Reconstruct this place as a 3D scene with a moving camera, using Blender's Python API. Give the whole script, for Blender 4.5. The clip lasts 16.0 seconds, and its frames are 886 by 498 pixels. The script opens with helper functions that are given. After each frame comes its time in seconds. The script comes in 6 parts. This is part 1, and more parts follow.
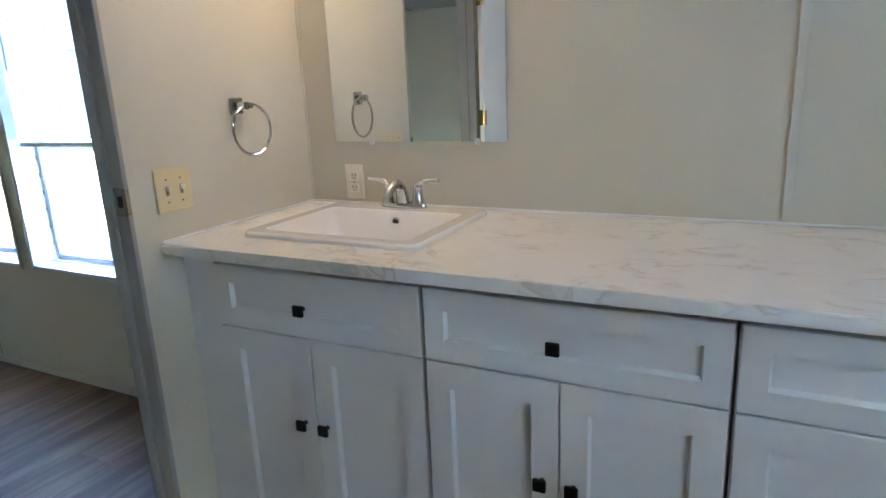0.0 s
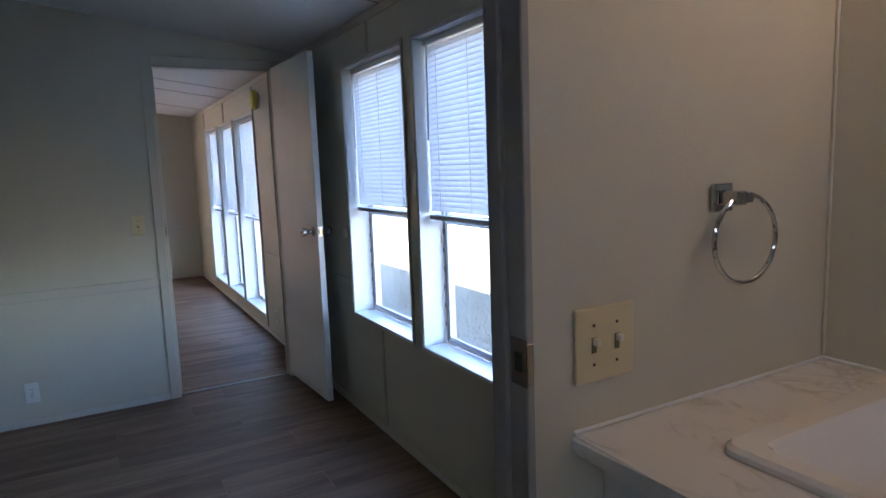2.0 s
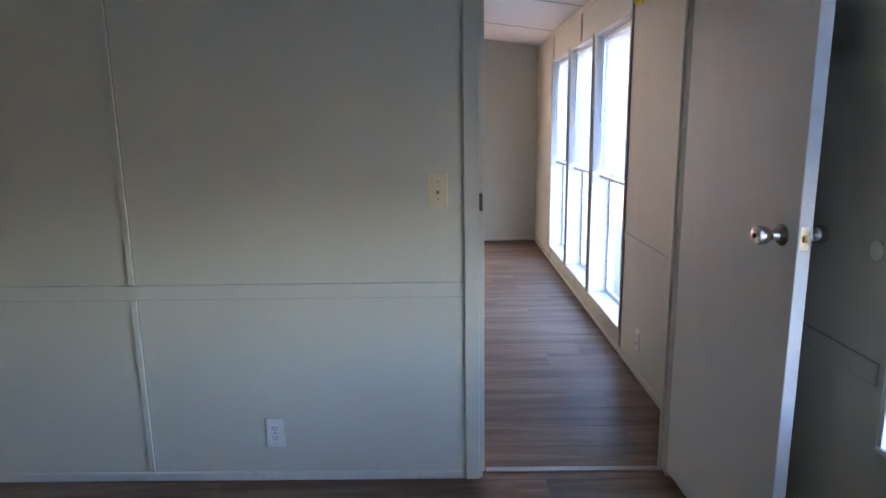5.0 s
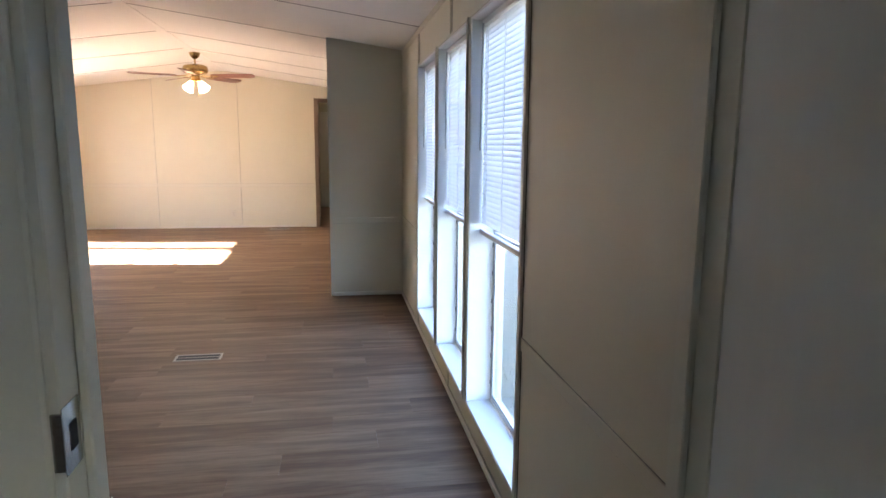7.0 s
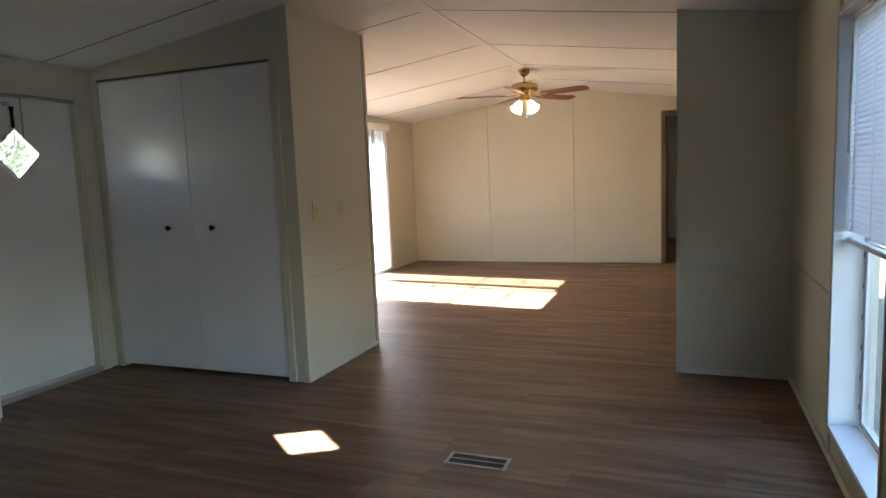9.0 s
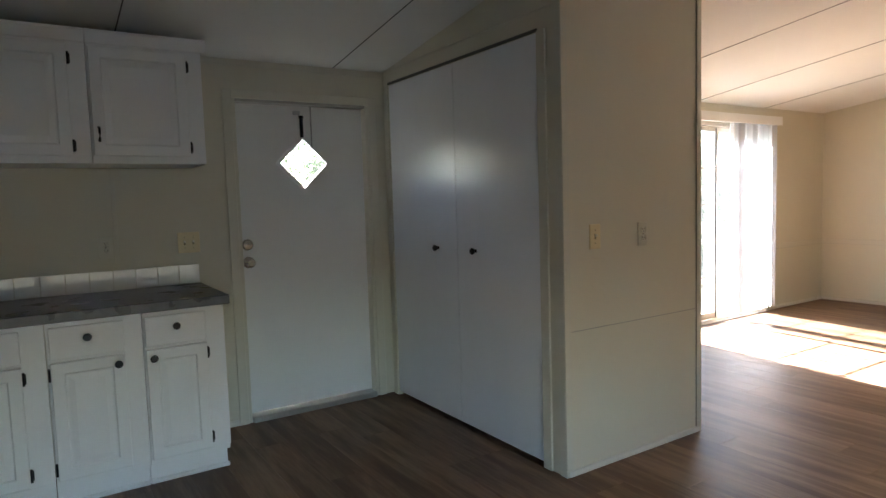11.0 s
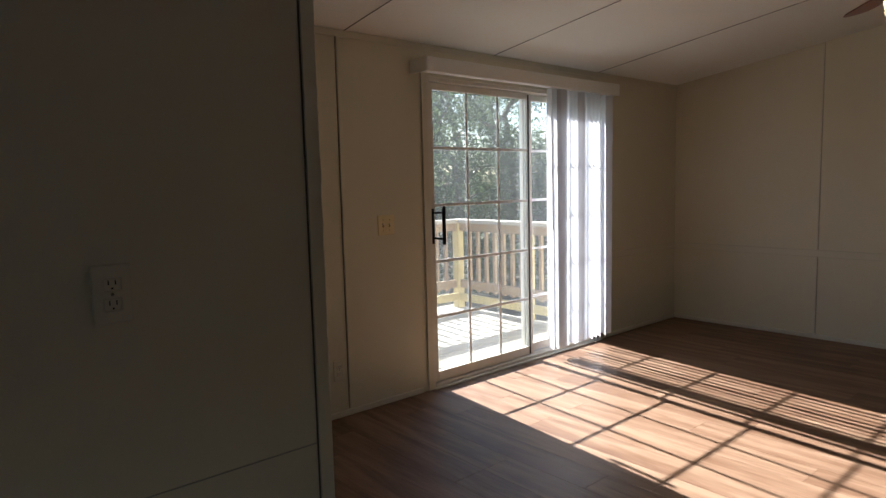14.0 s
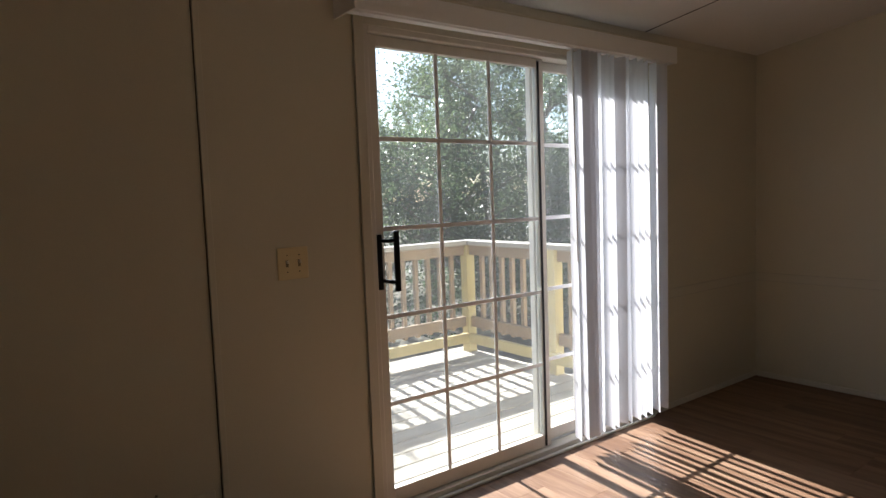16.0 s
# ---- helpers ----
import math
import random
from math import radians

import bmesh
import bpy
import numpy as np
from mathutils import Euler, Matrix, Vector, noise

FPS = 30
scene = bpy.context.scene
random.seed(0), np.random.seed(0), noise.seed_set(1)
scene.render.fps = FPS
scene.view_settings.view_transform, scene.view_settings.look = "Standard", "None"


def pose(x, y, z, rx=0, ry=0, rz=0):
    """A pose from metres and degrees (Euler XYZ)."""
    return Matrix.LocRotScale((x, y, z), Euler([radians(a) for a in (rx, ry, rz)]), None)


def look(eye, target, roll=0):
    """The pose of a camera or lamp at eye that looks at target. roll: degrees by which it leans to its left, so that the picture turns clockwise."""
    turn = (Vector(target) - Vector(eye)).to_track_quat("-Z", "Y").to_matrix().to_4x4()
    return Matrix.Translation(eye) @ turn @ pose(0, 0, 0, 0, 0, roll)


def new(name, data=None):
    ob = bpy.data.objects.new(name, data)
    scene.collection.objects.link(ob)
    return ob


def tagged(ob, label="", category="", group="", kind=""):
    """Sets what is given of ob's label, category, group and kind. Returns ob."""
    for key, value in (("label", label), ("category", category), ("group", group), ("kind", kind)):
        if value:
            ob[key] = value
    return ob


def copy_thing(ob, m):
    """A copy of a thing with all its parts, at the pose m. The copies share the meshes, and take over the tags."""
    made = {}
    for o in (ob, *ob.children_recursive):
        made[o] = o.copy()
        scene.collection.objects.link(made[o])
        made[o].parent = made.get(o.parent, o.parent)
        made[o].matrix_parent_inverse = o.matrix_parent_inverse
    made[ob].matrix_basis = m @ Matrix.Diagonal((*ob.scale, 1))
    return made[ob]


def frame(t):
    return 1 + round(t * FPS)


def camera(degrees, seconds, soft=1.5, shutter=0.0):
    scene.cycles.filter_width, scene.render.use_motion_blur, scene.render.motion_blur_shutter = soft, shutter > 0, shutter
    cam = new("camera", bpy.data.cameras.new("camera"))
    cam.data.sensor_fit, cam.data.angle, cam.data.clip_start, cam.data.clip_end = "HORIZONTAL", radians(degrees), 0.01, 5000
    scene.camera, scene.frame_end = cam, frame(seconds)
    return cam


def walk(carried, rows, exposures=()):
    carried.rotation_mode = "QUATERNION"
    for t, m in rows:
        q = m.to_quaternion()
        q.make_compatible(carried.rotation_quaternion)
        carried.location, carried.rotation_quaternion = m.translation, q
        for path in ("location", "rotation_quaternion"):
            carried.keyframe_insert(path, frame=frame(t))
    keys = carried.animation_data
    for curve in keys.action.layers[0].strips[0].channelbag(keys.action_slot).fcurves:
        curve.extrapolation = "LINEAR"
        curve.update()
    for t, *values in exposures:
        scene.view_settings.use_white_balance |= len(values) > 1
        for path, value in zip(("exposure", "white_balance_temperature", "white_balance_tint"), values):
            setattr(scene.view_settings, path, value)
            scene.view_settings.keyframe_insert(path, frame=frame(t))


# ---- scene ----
cam = camera(70.4, 16.0)
PATH = [
    (0, (-0.048, 0.113, 1.343), (-0.929, 1.837, 0.841), -2.5),
    (0.5, (-0.135, 0.169, 1.37), (-1.384, 1.686, 0.997), -3.1),
    (1, (-0.293, 0.286, 1.398), (-1.739, 1.639, 1.113), -2.1),
    (1.5, (-0.456, 0.403, 1.384), (-2.011, 1.635, 1.133), -1.9),
    (1.9, (-0.657, 0.584, 1.384), (-2.361, 1.593, 1.109), -2.9),
    (2, (-0.735, 0.61, 1.382), (-2.47, 1.568, 1.118), -2.1),
    (2.5, (-1.008, 0.696, 1.381), (-2.897, 1.304, 1.13), -1.4),
    (3, (-1.371, 0.736, 1.384), (-3.347, 0.952, 1.156), -1.6),
    (3.2, (-1.482, 0.739, 1.378), (-3.468, 0.812, 1.151), -1.7),
    (5.3, (-2.93, 0.93, 1.314), (-4.891, 0.913, 0.919), -0.7),
    (5.5, (-3.087, 0.976, 1.333), (-5.054, 1.001, 0.969), -0.4),
    (6, (-3.501, 1.036, 1.318), (-5.462, 1.198, 0.962), 0.2),
    (6.5, (-3.855, 1.099, 1.323), (-5.801, 1.424, 0.998), 0.6),
    (7, (-4.243, 1.244, 1.338), (-6.187, 1.584, 1.011), 0.5),
    (7.2, (-4.378, 1.261, 1.325), (-6.334, 1.523, 0.998), 0.1),
    (7.5, (-4.572, 1.266, 1.301), (-6.541, 1.395, 0.979), -0.4),
    (8, (-4.938, 1.257, 1.307), (-6.914, 1.211, 0.999), -1.1),
    (8.5, (-5.294, 1.311, 1.307), (-7.244, 0.974, 1.016), -1.8),
    (9, (-5.67, 1.256, 1.282), (-7.523, 0.538, 1.056), -2.3),
    (9.2, (-5.766, 1.247, 1.3), (-7.557, 0.38, 1.103), -2.4),
    (9.5, (-6.006, 1.137, 1.301), (-7.686, 0.069, 1.111), -1.9),
    (9.7, (-6.135, 1.105, 1.285), (-7.729, -0.089, 1.1), -2.1),
    (11.8, (-7.701, 0.981, 1.298), (-8.667, -0.763, 1.14), -1.3),
    (12, (-7.861, 0.944, 1.277), (-8.909, -0.751, 1.105), -1.0),
    (12.5, (-8.215, 0.801, 1.299), (-9.399, -0.8, 1.11), -1.8),
    (13, (-8.619, 0.74, 1.276), (-9.931, -0.755, 1.066), -2.0),
    (13.5, (-8.936, 0.602, 1.278), (-10.247, -0.894, 1.065), -1.9),
    (14, (-9.242, 0.316, 1.288), (-10.545, -1.187, 1.084), -1.4),
    (14.5, (-9.571, 0.16, 1.266), (-10.867, -1.347, 1.046), -2.4),
    (15, (-9.905, 0.001, 1.28), (-11.182, -1.526, 1.08), -2.2),
    (15.5, (-10.17, -0.307, 1.302), (-11.414, -1.865, 1.139), -2.1),
    (16, (-10.485, -0.549, 1.271), (-11.675, -2.148, 1.112), -2.1),
]
walk(cam, [(t, look(eye, target, roll)) for t, eye, target, roll in PATH],
     exposures=[(0.0, 6.92, 5600, 14), (0.5, 6.45, 5750, 16), (0.9, 6.05, 5800, 19), (1.5, 5.5, 5800, 23), (2.2, 5.4, 5750, 24), (3.2, 5.35, 5800, 26), (5.3, 6.2, 5850, 27), (6.2, 5.95, 6000, 24), (7.0, 5.5, 6200, 20), (7.5, 5.1, 6150, 14), (8.5, 4.42, 6150, 13), (9.5, 4.68, 6150, 13),
                (12.0, 4.55, 6050, 13), (12.5, 3.5, 6000, 13), (13.0, 2.9, 5950, 13), (13.6, 2.45, 5900, 13), (14.5, 2.35, 5950, 13), (16.0, 2.0, 6050, 14)])







# ---- daylight and lamps ----
SUN_TO = Vector((-0.115, -0.993, 0.693)).normalized()      # towards the sun, behind the house
world = bpy.data.worlds.new("sky")
scene.world = world
world.use_nodes = True
wt = world.node_tree
sky = wt.nodes.new("ShaderNodeTexSky")
sky.sky_type = 'NISHITA'
sky.sun_disc = False
sky.sun_elevation = math.asin(SUN_TO.z)
sky.sun_rotation = math.atan2(SUN_TO.x, SUN_TO.y)
wt.links.new(sky.outputs["Color"], wt.nodes["Background"].inputs["Color"])
wt.nodes["Background"].inputs["Strength"].default_value = 0.066
sun_data = bpy.data.lights.new("sun", 'SUN')
sun_data.energy = 5.0
sun_data.angle = radians(0.55)
sun_data.color = (1.0, 0.95, 0.88)
sun = new("sun", sun_data)
sun.matrix_world = look(SUN_TO * 40, (0, 0, 0))


def lamp(name, at, watts, size, colour):
    data = bpy.data.lights.new(name, 'POINT')
    data.energy, data.shadow_soft_size, data.color = watts, size, colour
    ob = new(name, data)
    ob.location = at
    return ob


def window_light(name, x, z, w, h, y, toward, watts):
    data = bpy.data.lights.new(name, 'AREA')
    data.shape, data.size, data.size_y, data.energy = 'RECTANGLE', w, h, watts
    data.color = (0.80, 0.90, 1.0)
    ob = new(name, data)
    ob.matrix_world = look((x, y, z), (x, y + toward, z))
    return ob


window_light("bath_window_light", 0, 0, 0.88, 0.63, 0, 1, 0.050).matrix_world = look((1.28, 0.15, 1.725), (0, 0.5, 1.2))
lamp("bath_lamp", (-1.0, 1.70, 2.02), 0.070, 0.06, (1.0, 0.69, 0.40))
lamp("fan_lamp", (-12.66, -0.41, 1.94), 0.3, 0.06, (1.0, 0.82, 0.58))
lamp("hall_lamp", (-16.1, 1.35, 1.98), 0.03, 0.06, (1.0, 0.84, 0.62))


# ---- materials ----
def mat(name, colour, rough=0.5, metal=0.0, dark=0.85, big=1.5, fine=60.0, bump=0.05, stretch=(1, 1, 1), coat=0.0, specks=False, spec=0.5, trans=0.0):
    """A painted or plain surface: colour drifts over big stains and fine grain, with slight relief and uneven gloss."""
    m = bpy.data.materials.new(name)
    m.use_nodes = True
    nt = m.node_tree
    b = nt.nodes["Principled BSDF"]
    geo = nt.nodes.new("ShaderNodeNewGeometry")
    mp = nt.nodes.new("ShaderNodeMapping")
    mp.inputs["Scale"].default_value = stretch
    nt.links.new(geo.outputs["Position"], mp.inputs["Vector"])
    n1, n2 = nt.nodes.new("ShaderNodeTexNoise"), nt.nodes.new("ShaderNodeTexNoise")
    for n, s, d in ((n1, big, 3.0), (n2, fine, 4.0)):
        n.inputs["Scale"].default_value, n.inputs["Detail"].default_value = s, d
        nt.links.new(mp.outputs["Vector"], n.inputs["Vector"])
    add = nt.nodes.new("ShaderNodeMath")
    add.operation = 'MULTIPLY_ADD'
    nt.links.new(n2.outputs["Fac"], add.inputs[0])
    add.inputs[1].default_value = 0.35
    nt.links.new(n1.outputs["Fac"], add.inputs[2])
    ramp = nt.nodes.new("ShaderNodeValToRGB")
    ramp.color_ramp.elements[0].position, ramp.color_ramp.elements[1].position = 0.35, 0.9
    ramp.color_ramp.elements[0].color = (*[c * dark for c in colour], 1)
    ramp.color_ramp.elements[1].color = (*colour, 1)
    nt.links.new(add.outputs[0], ramp.inputs["Fac"])
    nt.links.new(ramp.outputs["Color"], b.inputs["Base Color"])
    if specks:
        vo, cut, gate, both, mx = (nt.nodes.new(k) for k in ("ShaderNodeTexVoronoi", "ShaderNodeMath", "ShaderNodeMath", "ShaderNodeMath", "ShaderNodeMix"))
        vo.inputs["Scale"].default_value = 2.6
        nt.links.new(geo.outputs["Position"], vo.inputs["Vector"])
        sep = nt.nodes.new("ShaderNodeSeparateColor")
        nt.links.new(vo.outputs["Color"], sep.inputs["Color"])
        cut.operation, gate.operation, both.operation = 'LESS_THAN', 'GREATER_THAN', 'MULTIPLY'
        cut.inputs[1].default_value, gate.inputs[1].default_value = 0.012, 0.45
        nt.links.new(vo.outputs["Distance"], cut.inputs[0])
        nt.links.new(sep.outputs["Red"], gate.inputs[0])
        nt.links.new(cut.outputs[0], both.inputs[0])
        nt.links.new(gate.outputs[0], both.inputs[1])
        mx.data_type = 'RGBA'
        nt.links.new(both.outputs[0], mx.inputs["Factor"])
        nt.links.new(ramp.outputs["Color"], mx.inputs["A"])
        mx.inputs["B"].default_value = (0.16, 0.14, 0.11, 1)
        nt.links.new(mx.outputs["Result"], b.inputs["Base Color"])
    b.inputs["Roughness"].default_value = rough
    if rough > 0.08:
        rr = nt.nodes.new("ShaderNodeMapRange")
        rr.inputs["To Min"].default_value, rr.inputs["To Max"].default_value = rough * 0.88, min(1.0, rough * 1.12)
        nt.links.new(n1.outputs["Fac"], rr.inputs["Value"])
        nt.links.new(rr.outputs["Result"], b.inputs["Roughness"])
    b.inputs["Metallic"].default_value = metal
    b.inputs["Specular IOR Level"].default_value = spec
    b.inputs["Coat Weight"].default_value = coat
    b.inputs["Transmission Weight"].default_value = trans
    if bump:
        bp = nt.nodes.new("ShaderNodeBump")
        bp.inputs["Strength"].default_value, bp.inputs["Distance"].default_value = bump, 0.01
        nt.links.new(n2.outputs["Fac"], bp.inputs["Height"])
        nt.links.new(bp.outputs["Normal"], b.inputs["Normal"])
    return m


M_WALL = mat("cream_wall_paint", (0.620, 0.583, 0.463), 0.5, dark=0.93, fine=220, bump=0.10, specks=True)
M_TRIM = mat("cream_trim_paint", (0.622, 0.590, 0.482), 0.42, dark=0.9, fine=120, bump=0.06)
M_CEIL = mat("white_ceiling_board", (0.76, 0.75, 0.71), 0.8, dark=0.94, fine=160, bump=0.25)
# Mid grey for panel joints and for the shadow lines drawn along rails.
M_LINE = mat("joint_and_rail_shade", (0.36, 0.345, 0.31), 0.8, bump=0)
M_GAP = mat("dark_joint_and_recess_shade", (0.10, 0.095, 0.085), 0.8, bump=0)
M_WHITE = mat("white_semigloss_paint", (0.80, 0.80, 0.78), 0.3, dark=0.94, fine=90, bump=0.05)
M_CLOSET = mat("white_gloss_door_paint", (0.78, 0.79, 0.81), 0.30, dark=0.95, big=3, fine=14, bump=0.10, stretch=(1, 1, 0.25))
M_DOOR = mat("worn_offwhite_door", (0.80, 0.78, 0.74), 0.38, dark=0.88, fine=40, bump=0.05, stretch=(1, 1, 0.15))
M_BASE = mat("cream_baseboard", (0.68, 0.65, 0.57), 0.4, dark=0.85)
M_CAB = mat("grey_white_cabinet_paint", (0.70, 0.70, 0.69), 0.38, dark=0.95, bump=0.03)
M_KCAB = mat("white_cabinet_paint", (0.80, 0.80, 0.79), 0.32, dark=0.94, bump=0.06, fine=50)
M_BLACK = mat("matt_black_metal", (0.012, 0.012, 0.013), 0.35, 0.6, bump=0.05)
M_CHROME = mat("polished_chrome", (0.60, 0.61, 0.63), 0.06, 1.0, dark=0.97, bump=0)
M_STEEL = mat("brushed_steel", (0.44, 0.42, 0.39), 0.26, 1.0, dark=0.85, fine=200, bump=0.05)
M_BRASS = mat("polished_brass", (0.78, 0.56, 0.22), 0.16, 1.0, dark=0.85, bump=0.02)
M_ABRASS = mat("antique_brass", (0.52, 0.36, 0.15), 0.25, 1.0, dark=0.75, bump=0.03)
M_PORC = mat("white_porcelain", (0.82, 0.80, 0.77), 0.08, dark=0.98, bump=0, coat=0.5)
# Ivory darkened by hand: the shade inside the switch slots.
M_SLOT_SHADE = mat("ivory_darkened_as_shade", (0.22, 0.18, 0.10), 0.6, bump=0)
M_IVORY = mat("aged_ivory_plastic", (0.72, 0.61, 0.36), 0.35, dark=0.92, bump=0.02)
M_IVORY2 = mat("pale_ivory_plastic", (0.80, 0.75, 0.62), 0.35, dark=0.95, bump=0.02)
M_PLATE = mat("white_wall_plate", (0.80, 0.785, 0.73), 0.32, dark=0.95, bump=0.02)
M_SLOT = mat("dark_slot", (0.02, 0.02, 0.02), 0.7, bump=0)
M_ALU = mat("white_window_frame", (0.74, 0.75, 0.75), 0.4, dark=0.9, bump=0.03)
M_MILL = mat("mill_aluminium", (0.55, 0.56, 0.57), 0.35, 0.9, dark=0.8, bump=0.04)
M_DFRAME = mat("almond_door_frame", (0.66, 0.62, 0.54), 0.4, dark=0.88, bump=0.04)
M_LAM = mat("dark_slate_laminate", (0.065, 0.065, 0.07), 0.28, dark=0.25, big=9, fine=40, bump=0.02)
M_TILE = mat("white_glazed_tile", (0.80, 0.79, 0.76), 0.1, dark=0.96, bump=0.01, coat=0.4)
M_YELLOW = mat("yellow_plastic", (0.72, 0.62, 0.04), 0.4, dark=0.9, bump=0.02)
M_SLAT2 = mat("dark_register_slat", (0.045, 0.04, 0.034), 0.6, 0.0, dark=0.8, bump=0.03)
M_VENT = mat("bronze_register", (0.50, 0.46, 0.40), 0.4, 0.3, dark=0.8, bump=0.03)
M_THRESH = mat("worn_aluminium_threshold", (0.42, 0.40, 0.37), 0.45, 0.6, dark=0.7, bump=0.1)
M_BLADE = mat("cherry_fan_blade", (0.20, 0.05, 0.03), 0.3, dark=0.6, big=5, fine=30, stretch=(1, 6, 1), bump=0.03)
M_DECK = mat("weathered_deck_boards", (0.40, 0.36, 0.30), 0.75, dark=0.7, big=4, fine=70, stretch=(1, 8, 1), bump=0.3)
M_PINE = mat("treated_pine", (0.52, 0.42, 0.20), 0.65, dark=0.75, big=5, fine=60, stretch=(6, 6, 1), bump=0.15)
M_BARK = mat("grey_brown_bark", (0.16, 0.13, 0.10), 0.9, dark=0.5, big=6, fine=25, stretch=(1, 1, 0.3), bump=0.8)
M_SIDING = mat("pale_siding", (0.60, 0.60, 0.57), 0.6, bump=0.1)
M_ROOF = mat("grey_metal_roof", (0.40, 0.41, 0.42), 0.5, 0.3)


def node_mat(name):
    m = bpy.data.materials.new(name)
    m.use_nodes = True
    return m, m.node_tree, m.node_tree.nodes["Principled BSDF"]


def glass_mat(name, dust):
    """Thin clear glass with a film of dust that catches the light."""
    m, nt, b = node_mat(name)
    nt.nodes.remove(b)
    tr, gl, lw, mx = (nt.nodes.new(k) for k in ("ShaderNodeBsdfTransparent", "ShaderNodeBsdfGlossy", "ShaderNodeLayerWeight", "ShaderNodeMixShader"))
    pw, sc = nt.nodes.new("ShaderNodeMath"), nt.nodes.new("ShaderNodeMath")
    pw.operation, sc.operation = 'POWER', 'MULTIPLY_ADD'
    pw.inputs[1].default_value, sc.inputs[1].default_value, sc.inputs[2].default_value = 4.0, 0.5, 0.03
    tr.inputs["Color"].default_value = (0.93, 0.96, 0.95, 1)
    gl.inputs["Roughness"].default_value = 0.01
    nt.links.new(lw.outputs["Facing"], pw.inputs[0])
    nt.links.new(pw.outputs[0], sc.inputs[0])
    nt.links.new(sc.outputs[0], mx.inputs[0])
    nt.links.new(tr.outputs[0], mx.inputs[1])
    nt.links.new(gl.outputs[0], mx.inputs[2])
    tl, dm, ns, rp = (nt.nodes.new(k) for k in ("ShaderNodeBsdfTranslucent", "ShaderNodeMixShader", "ShaderNodeTexNoise", "ShaderNodeMapRange"))
    tl.inputs["Color"].default_value = (0.9, 0.93, 0.95, 1)
    ns.inputs["Scale"].default_value, ns.inputs["Detail"].default_value = 2.5, 6.0
    rp.inputs["From Min"].default_value, rp.inputs["From Max"].default_value = 0.3, 0.7
    rp.inputs["To Min"].default_value, rp.inputs["To Max"].default_value = dust * 0.4, dust * 1.6
    nt.links.new(ns.outputs["Fac"], rp.inputs["Value"])
    nt.links.new(rp.outputs["Result"], dm.inputs[0])
    nt.links.new(mx.outputs[0], dm.inputs[1])
    nt.links.new(tl.outputs[0], dm.inputs[2])
    nt.links.new(dm.outputs[0], nt.nodes["Material Output"].inputs["Surface"])
    return m


def thin_mat(name, colour, share, rough=0.5):
    """Thin plastic or leaf: part of the light goes through."""
    m, nt, b = node_mat(name)
    b.inputs["Base Color"].default_value = (*colour, 1)
    b.inputs["Roughness"].default_value = rough
    tl, mx, ns = nt.nodes.new("ShaderNodeBsdfTranslucent"), nt.nodes.new("ShaderNodeMixShader"), nt.nodes.new("ShaderNodeTexNoise")
    ns.inputs["Scale"].default_value = 3.0
    rp = nt.nodes.new("ShaderNodeValToRGB")
    rp.color_ramp.elements[0].color = (*[c * 0.86 for c in colour], 1)
    rp.color_ramp.elements[1].color = (*colour, 1)
    nt.links.new(ns.outputs["Fac"], rp.inputs["Fac"])
    nt.links.new(rp.outputs["Color"], b.inputs["Base Color"])
    nt.links.new(rp.outputs["Color"], tl.inputs["Color"])
    mx.inputs[0].default_value = share
    nt.links.new(b.outputs[0], mx.inputs[1])
    nt.links.new(tl.outputs[0], mx.inputs[2])
    nt.links.new(mx.outputs[0], nt.nodes["Material Output"].inputs["Surface"])
    return m


def leaf_mat(name, a, c):
    m, nt, b = node_mat(name)
    geo = nt.nodes.new("ShaderNodeNewGeometry")
    rp = nt.nodes.new("ShaderNodeValToRGB")
    rp.color_ramp.elements[0].color, rp.color_ramp.elements[1].color = (*a, 1), (*c, 1)
    nt.links.new(geo.outputs["Random Per Island"], rp.inputs["Fac"])
    tl, mx = nt.nodes.new("ShaderNodeBsdfTranslucent"), nt.nodes.new("ShaderNodeMixShader")
    nt.links.new(rp.outputs["Color"], b.inputs["Base Color"])
    nt.links.new(rp.outputs["Color"], tl.inputs["Color"])
    b.inputs["Roughness"].default_value = 0.25
    mx.inputs[0].default_value = 0.6
    nt.links.new(b.outputs[0], mx.inputs[1])
    nt.links.new(tl.outputs[0], mx.inputs[2])
    nt.links.new(mx.outputs[0], nt.nodes["Material Output"].inputs["Surface"])
    return m


